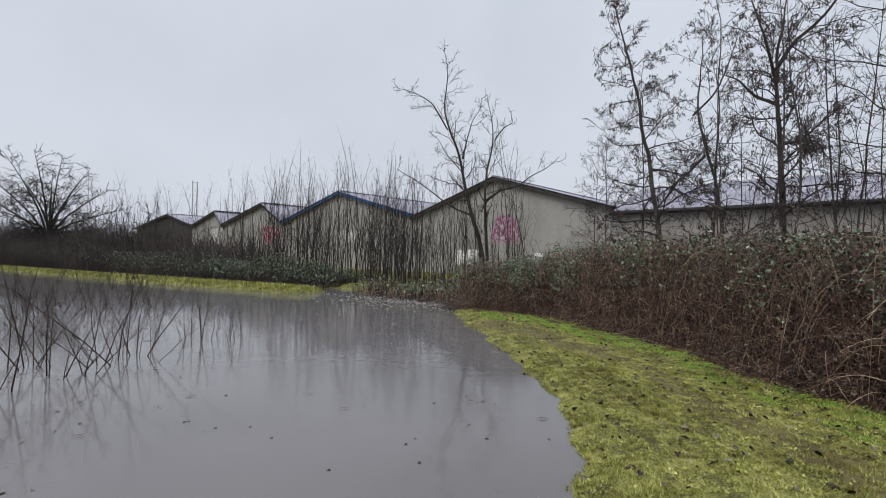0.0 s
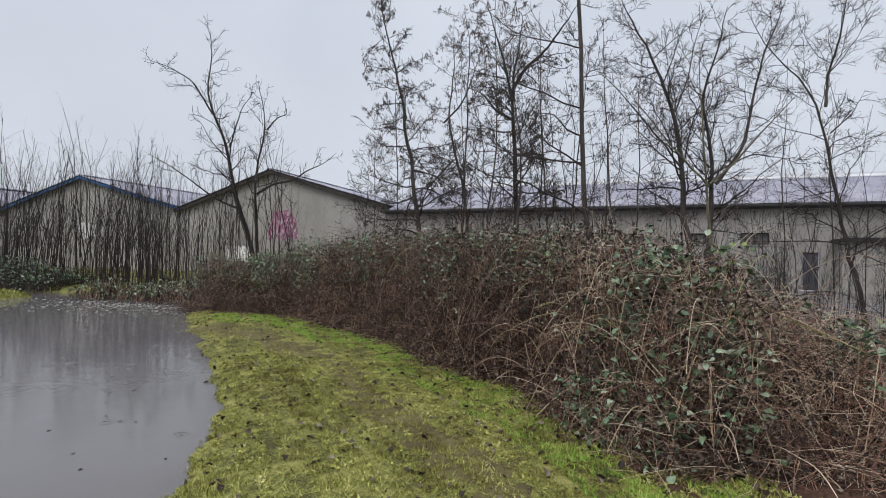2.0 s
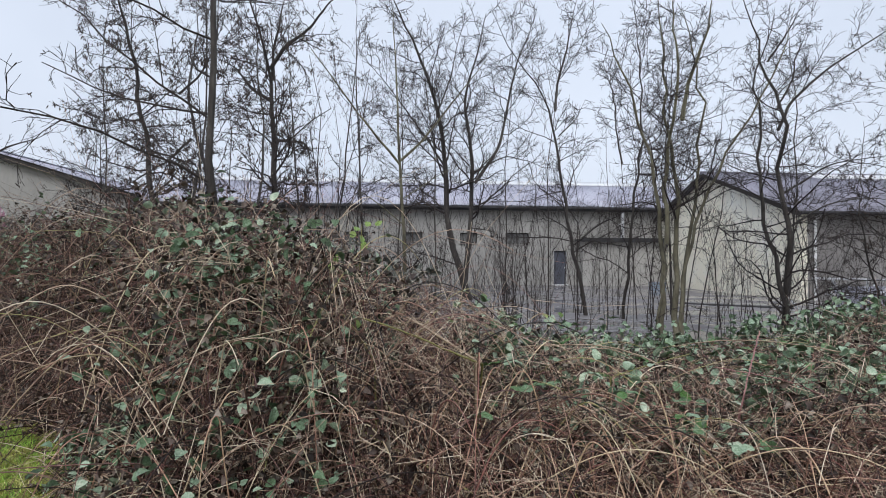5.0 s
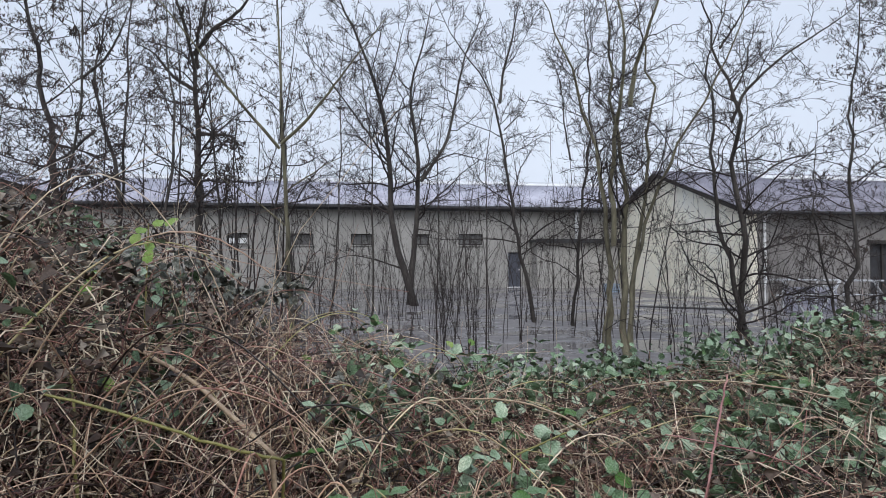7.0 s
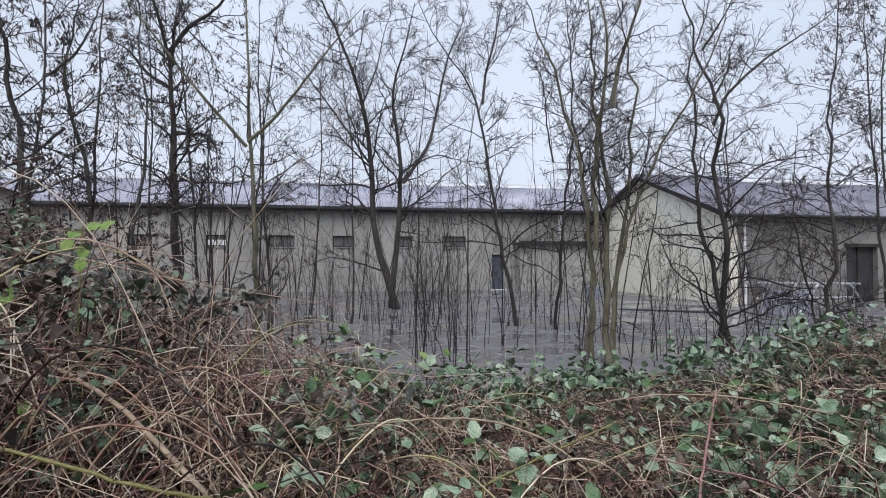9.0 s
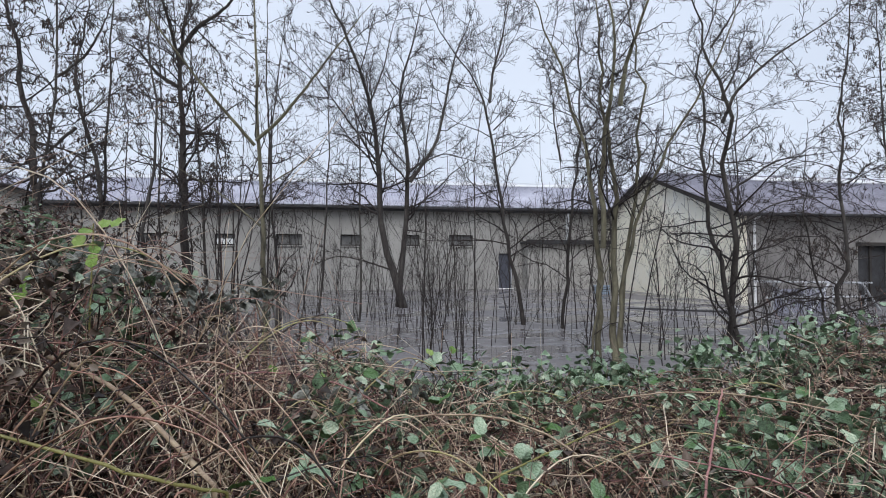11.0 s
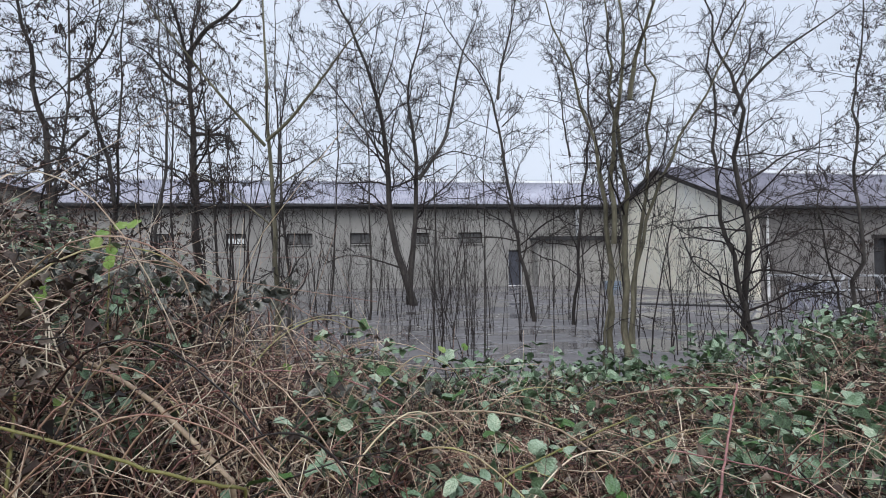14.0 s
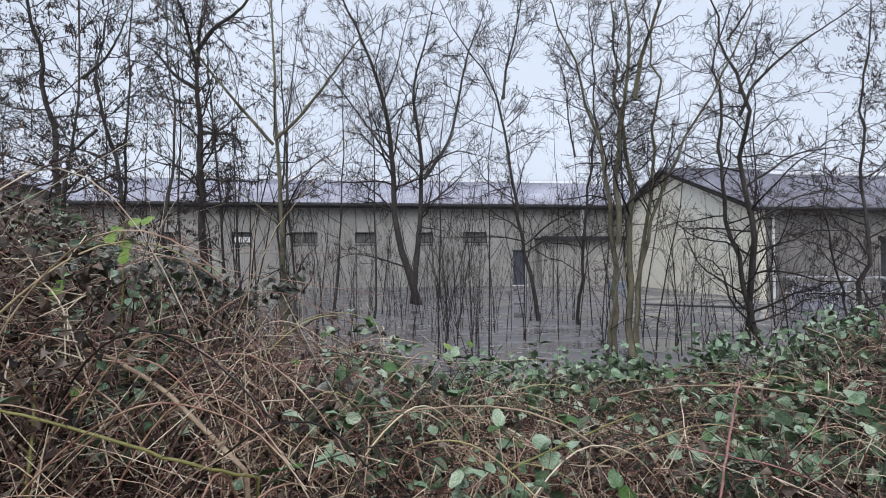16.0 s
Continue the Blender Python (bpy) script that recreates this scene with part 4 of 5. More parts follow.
guided_tree("clump of green-barked stems rising from one stool", 19, (6.5, 10.4, 0.0),
            [(0.059, [(0.00, 0.45), (0.02, 1.11), (0.03, 1.77), (-0.08, 2.88), (-0.15, 3.55), (-0.30, 4.01), (-0.50, 4.41), (-0.71, 4.91), (-0.86, 5.37)]),
             (0.045, [(0.03, 1.77), (0.04, 2.58), (0.07, 3.50), (0.03, 4.43), (-0.07, 5.04), (-0.10, 5.73)]),
             (0.063, [(0.14, 0.41), (0.25, 1.25), (0.31, 1.97), (0.33, 3.00), (0.29, 3.71), (0.20, 4.38), (0.18, 5.06), (0.14, 5.83)]),
             (0.041, [(0.29, 3.71), (0.41, 4.45), (0.57, 5.08), (0.67, 5.71)]),
             (0.045, [(0.24, 0.41), (0.42, 1.40), (0.53, 2.18), (0.68, 2.85), (0.73, 3.78), (0.64, 4.56), (0.57, 5.08), (0.51, 5.85)]),
             (0.041, [(0.22, 0.50), (0.32, 1.40), (0.47, 1.97), (0.77, 2.80), (1.17, 3.59), (1.48, 4.29), (1.66, 4.72), (1.93, 5.40)]),
             (0.032, [(-0.14, 0.42), (-0.09, 0.96), (0.02, 1.41), (0.19, 1.86)])],
            limbs=19, branches=9, twigs=8, lo=0.42, ratio=0.28, angle=60, up=0.035, wiggle=0.22, twig_r=0.0027, bark=M_bark_green)
guided_tree("pair of bare dark stems leaning apart before the cream gable", 21, (9.8, 11.9, 0.0),
            [(0.075, [(0.0, 0.2), (-0.1, 0.7), (-0.1, 1.4), (-0.2, 2.0), (-0.3, 2.7), (-0.3, 3.8), (-0.4, 4.8), (-0.5, 5.6), (-0.6, 6.0), (-0.8, 6.8)]),
             (0.060, [(-0.1, 0.5), (-0.3, 1.3), (-0.5, 2.0), (-0.7, 2.7), (-0.7, 3.5), (-0.8, 4.5), (-0.9, 5.2), (-0.7, 6.0)]),
             (0.035, [(-0.3, 4.0), (0.1, 4.7), (0.7, 5.2), (1.5, 5.7), (2.1, 6.1), (2.5, 6.6)]),
             (0.025, [(-0.2, 2.8), (0.8, 3.4), (1.5, 3.5), (2.2, 3.6)]),
             (0.025, [(-0.3, 4.4), (0.0, 4.9), (0.3, 5.5), (0.6, 6.0)]),
             (0.020, [(-0.2, 2.1), (0.5, 2.6), (1.2, 2.7), (1.9, 2.6)]),
             (0.025, [(-0.5, 5.3), (-0.2, 5.8), (0.1, 6.4)])],
            limbs=22, branches=9, twigs=6, lo=0.12, ratio=0.27, angle=66, up=0.03, wiggle=0.22, twig_r=0.0036)
guided_tree("small many-stemmed bare tree hung with dark cones", 23, (12.8, 13.1, 0.0),
            [(0.055, [(0.0, -0.1), (0.0, 0.2), (0.1, 1.2), (0.3, 1.8), (0.5, 3.2), (0.6, 4.3), (0.8, 5.7), (0.9, 6.9), (1.0, 7.9)]),
             (0.033, [(0.1, 0.7), (-0.2, 1.2), (-0.5, 1.9), (-0.7, 2.5), (-0.7, 3.3), (-0.6, 4.5)]),
             (0.017, [(0.1, 1.4), (0.6, 1.6), (1.4, 1.7)]),
             (0.017, [(0.5, 3.2), (0.9, 3.6), (1.4, 3.8)])],
            limbs=34, branches=9, twigs=6, lo=0.06, ratio=0.26, angle=66, up=0.02, wiggle=0.22, twig_r=0.004, catkins=3600, catkin_size=0.045)
bare_tree("tree", "slender grey birch growing out of the brambles", 9, (0.97, 7.1, 0.1),
          [(0, 0, -0.25, 0.3, 9.5, 0.075, -0.01, 0)], limbs=24, branches=9, twigs=7, lo=0.25, limb_ratio=0.19, angle=66, up=0.03, wiggle=0.15, catkins=900, catkin_size=0.028, group="bare trees", twig_r=0.0028)

# slimmer trees of the belt: place, height, lean, radius, cones
SLIM = [(-4.6, 20.5, 11.5, 0.3, 0.11, 500), (-0.2, 23.5, 11.0, 0.4, 0.10, 300), (1.9, 20.5, 9.5, 0.3, 0.07, 0), (-9.6, 23.5, 8.5, 0.4, 0.07, 0), (3.2, 17.5, 8.5, -0.2, 0.06, 0), (10.1, 17.0, 8.0, 0.2, 0.07, 0),
        (13.9, 17.5, 8.5, 0.3, 0.07, 0), (17.2, 15.0, 9.0, 0.5, 0.085, 300), (-1.9, 12.5, 8.0, 0.2, 0.06, 400), (19.5, 17.0, 10.0, -0.3, 0.1, 300), (-6.0, 17.0, 8.5, 0.5, 0.06, 300), (-10.6, 24.5, 7.5, 0.2, 0.06, 0)]
for i, (x, y, h, dx, r, cones) in enumerate(SLIM):
    bare_tree("tree", "slim bare tree in the wooded belt beside the flood", 40 + i, (x, y, 0.0), [(0, 0, dx, 0.2, h, r, 0.02 * (-1) ** i, 0)], limbs=20, branches=8, twigs=6, lo=0.27, limb_ratio=0.32, angle=60, up=0.03,
              wiggle=0.2, catkins=cones * 3, catkin_size=0.07, group="bare trees", twig_r=0.0052)


def sapling(name, label, seed, h, shoots, spread, lean=0.25, r=0.012, side=5, mat=M_twig, category="sapling", group="saplings"):
    rng = np.random.default_rng(seed)
    ob = thing(name, label, category, (0, 0, 0), group)
    base = rng.normal(size=(shoots, 2)) * spread
    top = base + rng.normal(size=(shoots, 2)) * lean * h
    hh = h * rng.uniform(0.55, 1.1, shoots)
    s = np.linspace(0, 1, 6)
    P = np.zeros((shoots, 6, 3))
    P[:, :, :2] = base[:, None] + (top - base)[:, None] * (s ** 1.3)[None, :, None] + rng.normal(size=(shoots, 6, 2)) * 0.018 * h * s[None, :, None]
    P[:, :, 2] = -0.35 + (hh[:, None] + 0.35) * s[None]
    R = r * (hh / h)[:, None] * np.linspace(1, 0.25, 6)[None]
    for i in range(shoots):
        p, q = P[i:i + 1], R[i:i + 1]
        l2, r2 = offshoots(p, q, side + 3, rng, 0.3, 1.0, 0.28, 34, 0.10, 0.12, k=4, rmin=0.0028)
        l3, r3 = offshoots(l2, r2, 3, rng, 0.25, 1.0, 0.5, 35, 0.1, 0.12, k=3, rmin=0.0022)
        v, f = joined([tubes(p, q, 5), tubes(l2, r2, 3), tubes(l3, r3, 3)])
        mesh_part("stem", raw_mesh("stem", v, f, mat, True), ob)
    return ob


rs = random.Random(5)
proto = [sapling("sapling", "thin bare grey shoots standing in flood water", 60 + i, h, n, sp, 0.13, r) for i, (h, n, sp, r) in enumerate(((3.4, 5, 0.22, 0.012), (4.8, 4, 0.25, 0.013), (2.4, 6, 0.3, 0.008), (6.6, 6, 0.45, 0.026), (8.2, 4, 0.4, 0.03)))]
spots = []
for _ in range(42):                                            # yard behind the bank
    spots.append((rs.uniform(1.5, 10.5), rs.uniform(11.0, 18.5), rs.choice((0, 0, 1, 2, 2)), rs.uniform(0.75, 1.15)))
for _ in range(8):
    spots.append((rs.uniform(-6, 2), rs.uniform(12.5, 20), rs.choice((1, 1, 3, 0)), rs.uniform(0.8, 1.2)))
for _ in range(8):
    spots.append((rs.uniform(10.5, 19), rs.uniform(12.0, 18), rs.choice((0, 2, 1)), rs.uniform(0.7, 1.1)))
for _ in range(96):                                            # screen before the gables
    spots.append((rs.uniform(-30, -12), rs.uniform(15.5, 24), rs.choice((1, 3, 3, 4)), rs.uniform(0.55, 1.0)))
for _ in range(30):
    spots.append((rs.uniform(-62, -30), rs.uniform(16, 27), rs.choice((3, 4, 4)), rs.uniform(0.8, 1.2)))
used = set()
for x, y, k, sc in spots:
    m = pose(x, y, 0, 0, 0, rs.uniform(0, 360)) @ Matrix.Diagonal((sc, sc, sc, 1))
    if k not in used:
        used.add(k)
        proto[k].matrix_basis = m
    else:
        c = copy_thing(proto[k], pose(x, y, 0, 0, 0, rs.uniform(0, 360)))
        c.scale = (sc, sc, sc)

# willow shrubs standing in the pond
WILLOW = [(-8.7, 2.6, 1.5, 11, 0.35, 0.5), (-8.0, 1.9, 1.0, 8, 0.3, 0.5), (-8.9, 3.1, 1.0, 8, 0.2, 0.3), (-9.7, 4.6, 0.85, 13, 0.5, 0.22), (-9.0, 1.8, 1.6, 9, 0.35, 0.5), (-7.5, 1.0, 1.5, 9, 0.3, 0.5),
          (-16.5, 5.6, 1.1, 20, 0.8, 0.35), (-17.7, 4.3, 1.2, 18, 0.9, 0.35), (-16.2, 2.9, 1.2, 14, 0.6, 0.35), (-22, 6.4, 1.2, 22, 1.4, 0.3)]
for i, (x, y, h, n, sp, lean) in enumerate(WILLOW):
    o = sapling("willow_shrub", "dark bare willow shrub half drowned in the pond", 90 + i, h, n, sp * 0.7, lean, 0.011, 4, M_catkin, "shrub", "drowned willow shrubs")
    o.location = (x, y, 0)

# far trees and hedges
OAK = ((-7.2, 8.2), (-6.3, 10.4), (-4.1, 12.2), (-1.5, 12.8), (1.1, 12.6), (3.7, 11.2), (5.9, 9.2), (7.8, 6.9), (6.9, 4.4), (3.0, 4.6), (-5.4, 6.2), (-3.6, 4.6), (-2.4, 9.6), (2.6, 8.6), (0.2, 10.2))
for x, y, seed, big, label in ((-72, 15.5, 101, 1.0, "large round-crowned bare oak in the distance"), (-80, 5.5, 103, 1.05, "large bare oak at the far end of the pond")):
    stems = [(0.75 * big, [(0.0, 0.0), (0.1, 1.8), (0.0, 3.6), (0.3, 6.0)])]
    for k, (dx, z) in enumerate(OAK):
        z0 = 2.6 + 0.11 * k
        stems.append((0.15 * big, [(0.0, z0), (dx * 0.25 * big, z0 + (z - z0) * 0.38), (dx * 0.62 * big, z0 + (z - z0) * 0.72), (dx * big, z * big)]))
    oak = guided_tree(label, seed, (x, y, 0.1), stems, limbs=26, branches=10, twigs=8, ratio=0.36, angle=62, up=0.03, wiggle=0.26, twig_r=0.020, wood=M_farwood, group="far trees", name="oak")
    oak.rotation_euler.z = radians(78)
for i, (x, y, h) in enumerate(((-103, 37, 12.5), (-110, 44, 11), (-92, 24, 9), (-96, 10, 8), (-120, 30, 13), (-98, -4, 10), (-90, -12, 12))):
    bare_tree("tree", "bare round-headed tree on the far shore", 110 + i, (x, y, 0.1), [(0, 0, 0.6, 0, h * 0.8, 0.3, 0, 0)], limbs=20, branches=8, twigs=4, lo=0.25, limb_ratio=0.5, angle=50, up=0.04, twig_r=0.016, wood=M_farwood, group="far trees")


def scrub(name, label, seed, cx, cy, lx, ly, h, n, mat, turn=0.0, r=0.012, leaves=0, leafmat=None, base=0.05):
    """A mass of arching stems filling an oval of the plan."""
    rng = np.random.default_rng(seed)
    ob = thing(name, label, "scrub", (cx, cy, 0), kind="stuff")
    ob.rotation_euler.z = radians(turn)
    u = rng.uniform(-1, 1, (n, 2)) * np.array([lx, ly])
    hh = h * rng.uniform(0.45, 1.1, n) * (0.78 + 0.34 * wave_noise(u[:, 0] + cx, u[:, 1] * 0.3, 0.8, seed)) * (1 - 0.35 * np.abs(u[:, 1] / ly) ** 2)
    hd = rng.uniform(0, 2 * np.pi, n)
    span = hh * rng.uniform(0.15, 0.9, n)
    s = np.linspace(0, 1, 4)
    P = np.zeros((n, 4, 3))
    P[:, :, 0] = u[:, :1] + np.cos(hd)[:, None] * span[:, None] * s
    P[:, :, 1] = u[:, 1:] + np.sin(hd)[:, None] * span[:, None] * s
    P[:, :, 2] = base + hh[:, None] * np.sin(s * np.pi * 0.62)[None] + rng.normal(size=(n, 4)) * 0.04 * h * s
    v, f = tubes(P, np.full((n, 4), r) * np.linspace(1, 0.4, 4), 3)
    mesh_part("stems", raw_mesh("stems", v, f, mat), ob)
    if leaves:
        pk = rng.integers(0, n, leaves)
        at = P[pk, rng.integers(1, 4, leaves)] + rng.normal(size=(leaves, 3)) * 0.08
        v, f = leaf_cloud(rng, at, 0.09, faces=SCRAP_F)
        mesh_part("leaves", raw_mesh("leaves", v, f, leafmat), ob)
    return ob


LEAF = np.array([(0, 0, 0), (0.28, 0.12, 0.07), (0.42, 0.42, 0.10), (0.27, 0.76, 0.04), (0, 1.06, -0.12), (-0.27, 0.76, 0.04), (-0.42, 0.42, 0.10), (-0.28, 0.12, 0.07), (0, 0.5, -0.04)], float)
LEAF_F = np.array([(0, 1, 8), (1, 2, 8), (2, 3, 8), (3, 4, 8), (4, 5, 8), (5, 6, 8), (6, 7, 8), (7, 0, 8)])
SCRAP_F = np.array([(0, 2, 8), (2, 4, 8), (4, 6, 8), (6, 0, 8)])


def turns(rng, n, tilt=0.6):
    """Random turns, face mostly upwards when tilt is small."""
    nrm = unit(rng.normal(size=(n, 3)) * tilt + np.array([0, 0, 1.0]))
    side = unit(np.cross(nrm, rng.normal(size=(n, 3))))
    return np.stack([side, np.cross(nrm, side), nrm], -1)


def leaf_cloud(rng, at, size, tilt=0.6, curl=1.0, faces=LEAF_F):
    n = len(at)
    M = turns(rng, n, tilt)
    L = LEAF * np.array([1, 1, curl])
    V = np.einsum("nij,kj->nki", M, L) * (size * rng.uniform(0.55, 1.25, n))[:, None, None] + at[:, None]
    F = faces[None] + (np.arange(n) * len(LEAF))[:, None, None]
    return V.reshape(-1, 3), F.reshape(-1, 3)


for i, (cx, cy, lx, ly, h, n, mat, turn, lv) in enumerate((
        (-25.5, 15.6, 6.0, 1.2, 1.6, 2600, M_farwood, 3, 7000), (-38, 14.6, 8.0, 1.4, 1.9, 3000, M_farwood, 4, 3500), (-52, 13.4, 8.0, 1.6, 2.2, 3000, M_farwood, 5, 0), (-66, 12.4, 9.0, 2.0, 3.0, 3200, M_farwood, 5, 0), (-80, 15, 10, 5, 6.0, 3600, M_farwood, 0, 0),
        (-46, 18.5, 14, 3.0, 3.6, 2400, M_farwood, 2, 0), (-66, 19, 14, 4.0, 5.5, 3600, M_farwood, 0, 0), (-13.5, 14.2, 2.6, 0.8, 0.7, 700, M_cane, 0, 1200), (-22, 18.5, 8, 1.5, 1.0, 600, M_farwood, 0, 0), (-95, -8, 4, 30, 4.0, 2500, M_farwood, 0, 0))):
    scrub("scrub", "tangle of bare brown scrub along the far bank", 130 + i, cx, cy, lx, ly, h, n, mat, turn, 0.012 if cx > -40 else 0.022, lv, M_leaf)

for i, (cx, cy, lx, ly, h, n, turn) in enumerate(((-4.5, 14.2, 4.0, 1.6, 2.6, 230, -15), (0.0, 12.2, 2.6, 1.8, 2.2, 60, -20), (-9.0, 15.2, 3.0, 1.4, 2.4, 240, -5), (12.5, 11.0, 4.5, 1.2, 1.4, 140, 0))):
    scrub("scrub", "thin leafless scrub standing behind the bramble bank", 150 + i, cx, cy, lx, ly, h, n, M_twig, turn, 0.008)

# ---------------------------------------------------------------- bramble bank
def bramble_h(x, y):
    h = 0.66 + 1.15 * smooth01((4.2 - x) / 3.4) + 0.10 * smooth01((1.0 - x) / 2) + 0.36 * smooth01((x - 5.2) / 2.5) + 0.17 * wave_noise(x, y, 1.9, 3) + 0.13 * wave_noise(x, y, 4.3, 5)
    return h - 0.50 * smooth01((-4 - x) / 5)


def bramble_depth(x):
    return np.interp(x, [-10, -7, -3, 0, 3, 5, 20], [2.2, 2.6, 4.2, 4.2, 3.6, 3.4, 4.0])


def scatter(rng, x0, x1, n, front=0.0):
    x = rng.uniform(x0, x1, n)
    u = rng.uniform(0, 1, n)
    y = edge_y(x) + front + u * bramble_depth(x)
    rise = smooth01((u * bramble_depth(x) + front + 0.15) / 0.9) * (1 - 0.5 * smooth01((u - 0.75) / 0.25))
    return x, y, bramble_h(x, y) * np.maximum(rise, 0.12)


def arches(rng, x, y, h, span, k=8):
    n = len(x)
    hd = rng.uniform(0, 2 * np.pi, n)
    s = np.linspace(0, 1, k)
    tip = rng.uniform(0.55, 1.0, n)[:, None]
    P = np.zeros((n, k, 3))
    bend = rng.normal(size=(n, 1)) * 0.25
    P[:, :, 0] = x[:, None] + np.cos(hd[:, None] + bend * s) * span[:, None] * (s - 0.25)
    P[:, :, 1] = y[:, None] + np.sin(hd[:, None] + bend * s) * span[:, None] * (s - 0.25)
    P[:, :, 2] = 0.04 + h[:, None] * np.sin(np.clip(s[None] * tip * np.pi, 0, np.pi)) ** 0.8 + rng.normal(size=(n, k)) * 0.005
    return P


def eased(P):
    """The lines with their kinks rounded and twice as many points."""
    k = P.shape[1]
    Q = np.empty((P.shape[0], 2 * k - 1, 3))
    Q[:, ::2], Q[:, 1::2] = P, (P[:, :-1] + P[:, 1:]) / 2
    for _ in range(2):
        Q[:, 1:-1] = (Q[:, :-2] + 2 * Q[:, 1:-1] + Q[:, 2:]) / 4
    return Q


def bramble(label, seed, x0, x1, canes, thin, live, greens, deads, leaf_size=0.06, bare_front=0.0, leaf_x0=None, straw=0, skin=M_cane):
    rng = np.random.default_rng(seed)
    ob = thing("bramble_thicket", label, "brambles", (0, 0, 0), "brambles on the bank", "stuff")
    x, y, h = scatter(rng, x0, x1, canes)
    P = arches(rng, x, y, h * rng.uniform(0.30, 1.08, canes), rng.uniform(0.25, 1.5, canes), 10)
    P[:, 1:] += np.cumsum(rng.normal(size=(canes, 9, 3)) * 0.009, 1)
    P = eased(P)
    P[:, :, 2] = np.maximum(P[:, :, 2], 0.03)
    R = rng.uniform(0.002, 0.005, (canes, 1)) * np.linspace(1, 0.6, 19)
    l2, r2 = offshoots(P, R, 3, rng, 0.25, 1.0, 0.45, 50, -0.03, 0.22, k=3, rmin=0.0015)
    v, f = joined([tubes(P, R, 3), tubes(l2, r2, 3)])
    mesh_part("canes", raw_mesh("canes", v, f, skin), ob, "dead red-brown canes")
    # short dead stems filling the inside
    x, y, h = scatter(rng, x0, x1, thin)
    c = np.stack([x, y, 0.05 + h * rng.uniform(0.0, 0.98, thin) ** 1.25], 1)
    d = unit(rng.normal(size=(thin, 3)) * np.array([1, 1, 0.7])) * rng.uniform(0.05, 0.21, thin)[:, None]
    e = rng.normal(size=(thin, 3)) * 0.055
    P3 = np.stack([c - d, c + e, c + d], 1)
    v, f = tubes(P3, rng.uniform(0.0012, 0.003, (thin, 1)) * np.ones(3), 3)
    mesh_part("dead_stems", raw_mesh("dead_stems", v, f, skin), ob)
    x, y, h = scatter(rng, x0, x1, live)
    PL = arches(rng, x, y, h * rng.uniform(0.5, 1.05, live), rng.uniform(0.5, 1.7, live), 10)
    PL[:, 1:] += np.cumsum(rng.normal(size=(live, 9, 3)) * 0.012, 1)
    v, f = tubes(eased(PL), rng.uniform(0.0025, 0.0055, (live, 1)) * np.linspace(1, 0.5, 19), 5)
    mesh_part("live_canes", raw_mesh("live_canes", v, f, M_cane_live, True), ob, "thorny yellow-green and purple canes")
    if straw:
        x, y, h = scatter(rng, max(x0, 0.4), x1, straw)
        y = edge_y(x) + (y - edge_y(x)) * rng.uniform(0.15, 1.0, straw)
        PS = arches(rng, x, y, h * rng.uniform(0.25, 0.95, straw), rng.uniform(0.2, 1.2, straw), 10)
        PS[:, 1:] += np.cumsum(rng.normal(size=(straw, 9, 3)) * 0.009, 1)
        v, f = tubes(eased(PS), rng.uniform(0.0018, 0.0052, (straw, 1)) * np.linspace(1, 0.5, 19), 5)
        mesh_part("pale_canes", raw_mesh("pale_canes", v, f, M_straw, True), ob, "dry tan and pinkish canes")
    # leaves in clusters, the green ones along the tops
    for name, mat, n, size, tilt, curl, top in (("green_leaves", M_leaf, greens, leaf_size, 0.8, 1.6, True), ("dead_leaves", M_deadleaf, deads, leaf_size * 0.72, 1.5, 3.5, False)):
        if not n:
            continue
        m = n // 6
        x, y, h = scatter(rng, x0 if leaf_x0 is None or not top else leaf_x0, x1, m, bare_front if top else 0.0)
        cz = h * (rng.uniform(0.55, 1.06, m) if top else rng.uniform(0.12, 1.08, m))
        at = np.repeat(np.stack([x, y, cz], 1), 6, 0) + rng.normal(size=(m * 6, 3)) * np.array([0.085, 0.085, 0.06])
        if top:
            keep = wave_noise(at[:, 0], at[:, 1], 2.2, 7) + rng.uniform(-0.35, 0.35, len(at)) > 0.05
            at = at[keep]
        v, f = leaf_cloud(rng, at, size, tilt, curl, LEAF_F if top else SCRAP_F)
        mesh_part(name, raw_mesh(name, v, f, mat), ob, "glaucous green leaves" if top else "withered grey-brown leaves")
    return ob


bramble("low bramble thicket with grey-green leaves and tangled canes", 201, 2.4, 9.0, 2200, 24000, 380, 20000, 7000, 0.066, 0.75, 3.0, straw=650, skin=M_cane_lit)
bramble("tall bramble mound of pale dead canes and withered leaves", 202, 0.7, 2.4, 800, 8500, 60, 6500, 11000, 0.058, straw=60, skin=M_cane_lit)
bramble("tall dark bramble mound of red-brown canes and withered leaves", 206, -1.4, 0.7, 950, 8500, 40, 10000, 9000, 0.056, 0.45)
bramble("dense brown bramble bank along the lawn", 203, -5.4, -1.4, 2200, 15000, 60, 14000, 6000, 0.06, 0.5)
bramble("dark bramble bank at the end of the lawn", 204, -10.0, -5.4, 1500, 7000, 40, 13000, 2500, 0.06, 0.4)
bramble("bramble thicket farther along the bank", 205, 9.0, 19.0, 1200, 5000, 60, 9000, 3000)

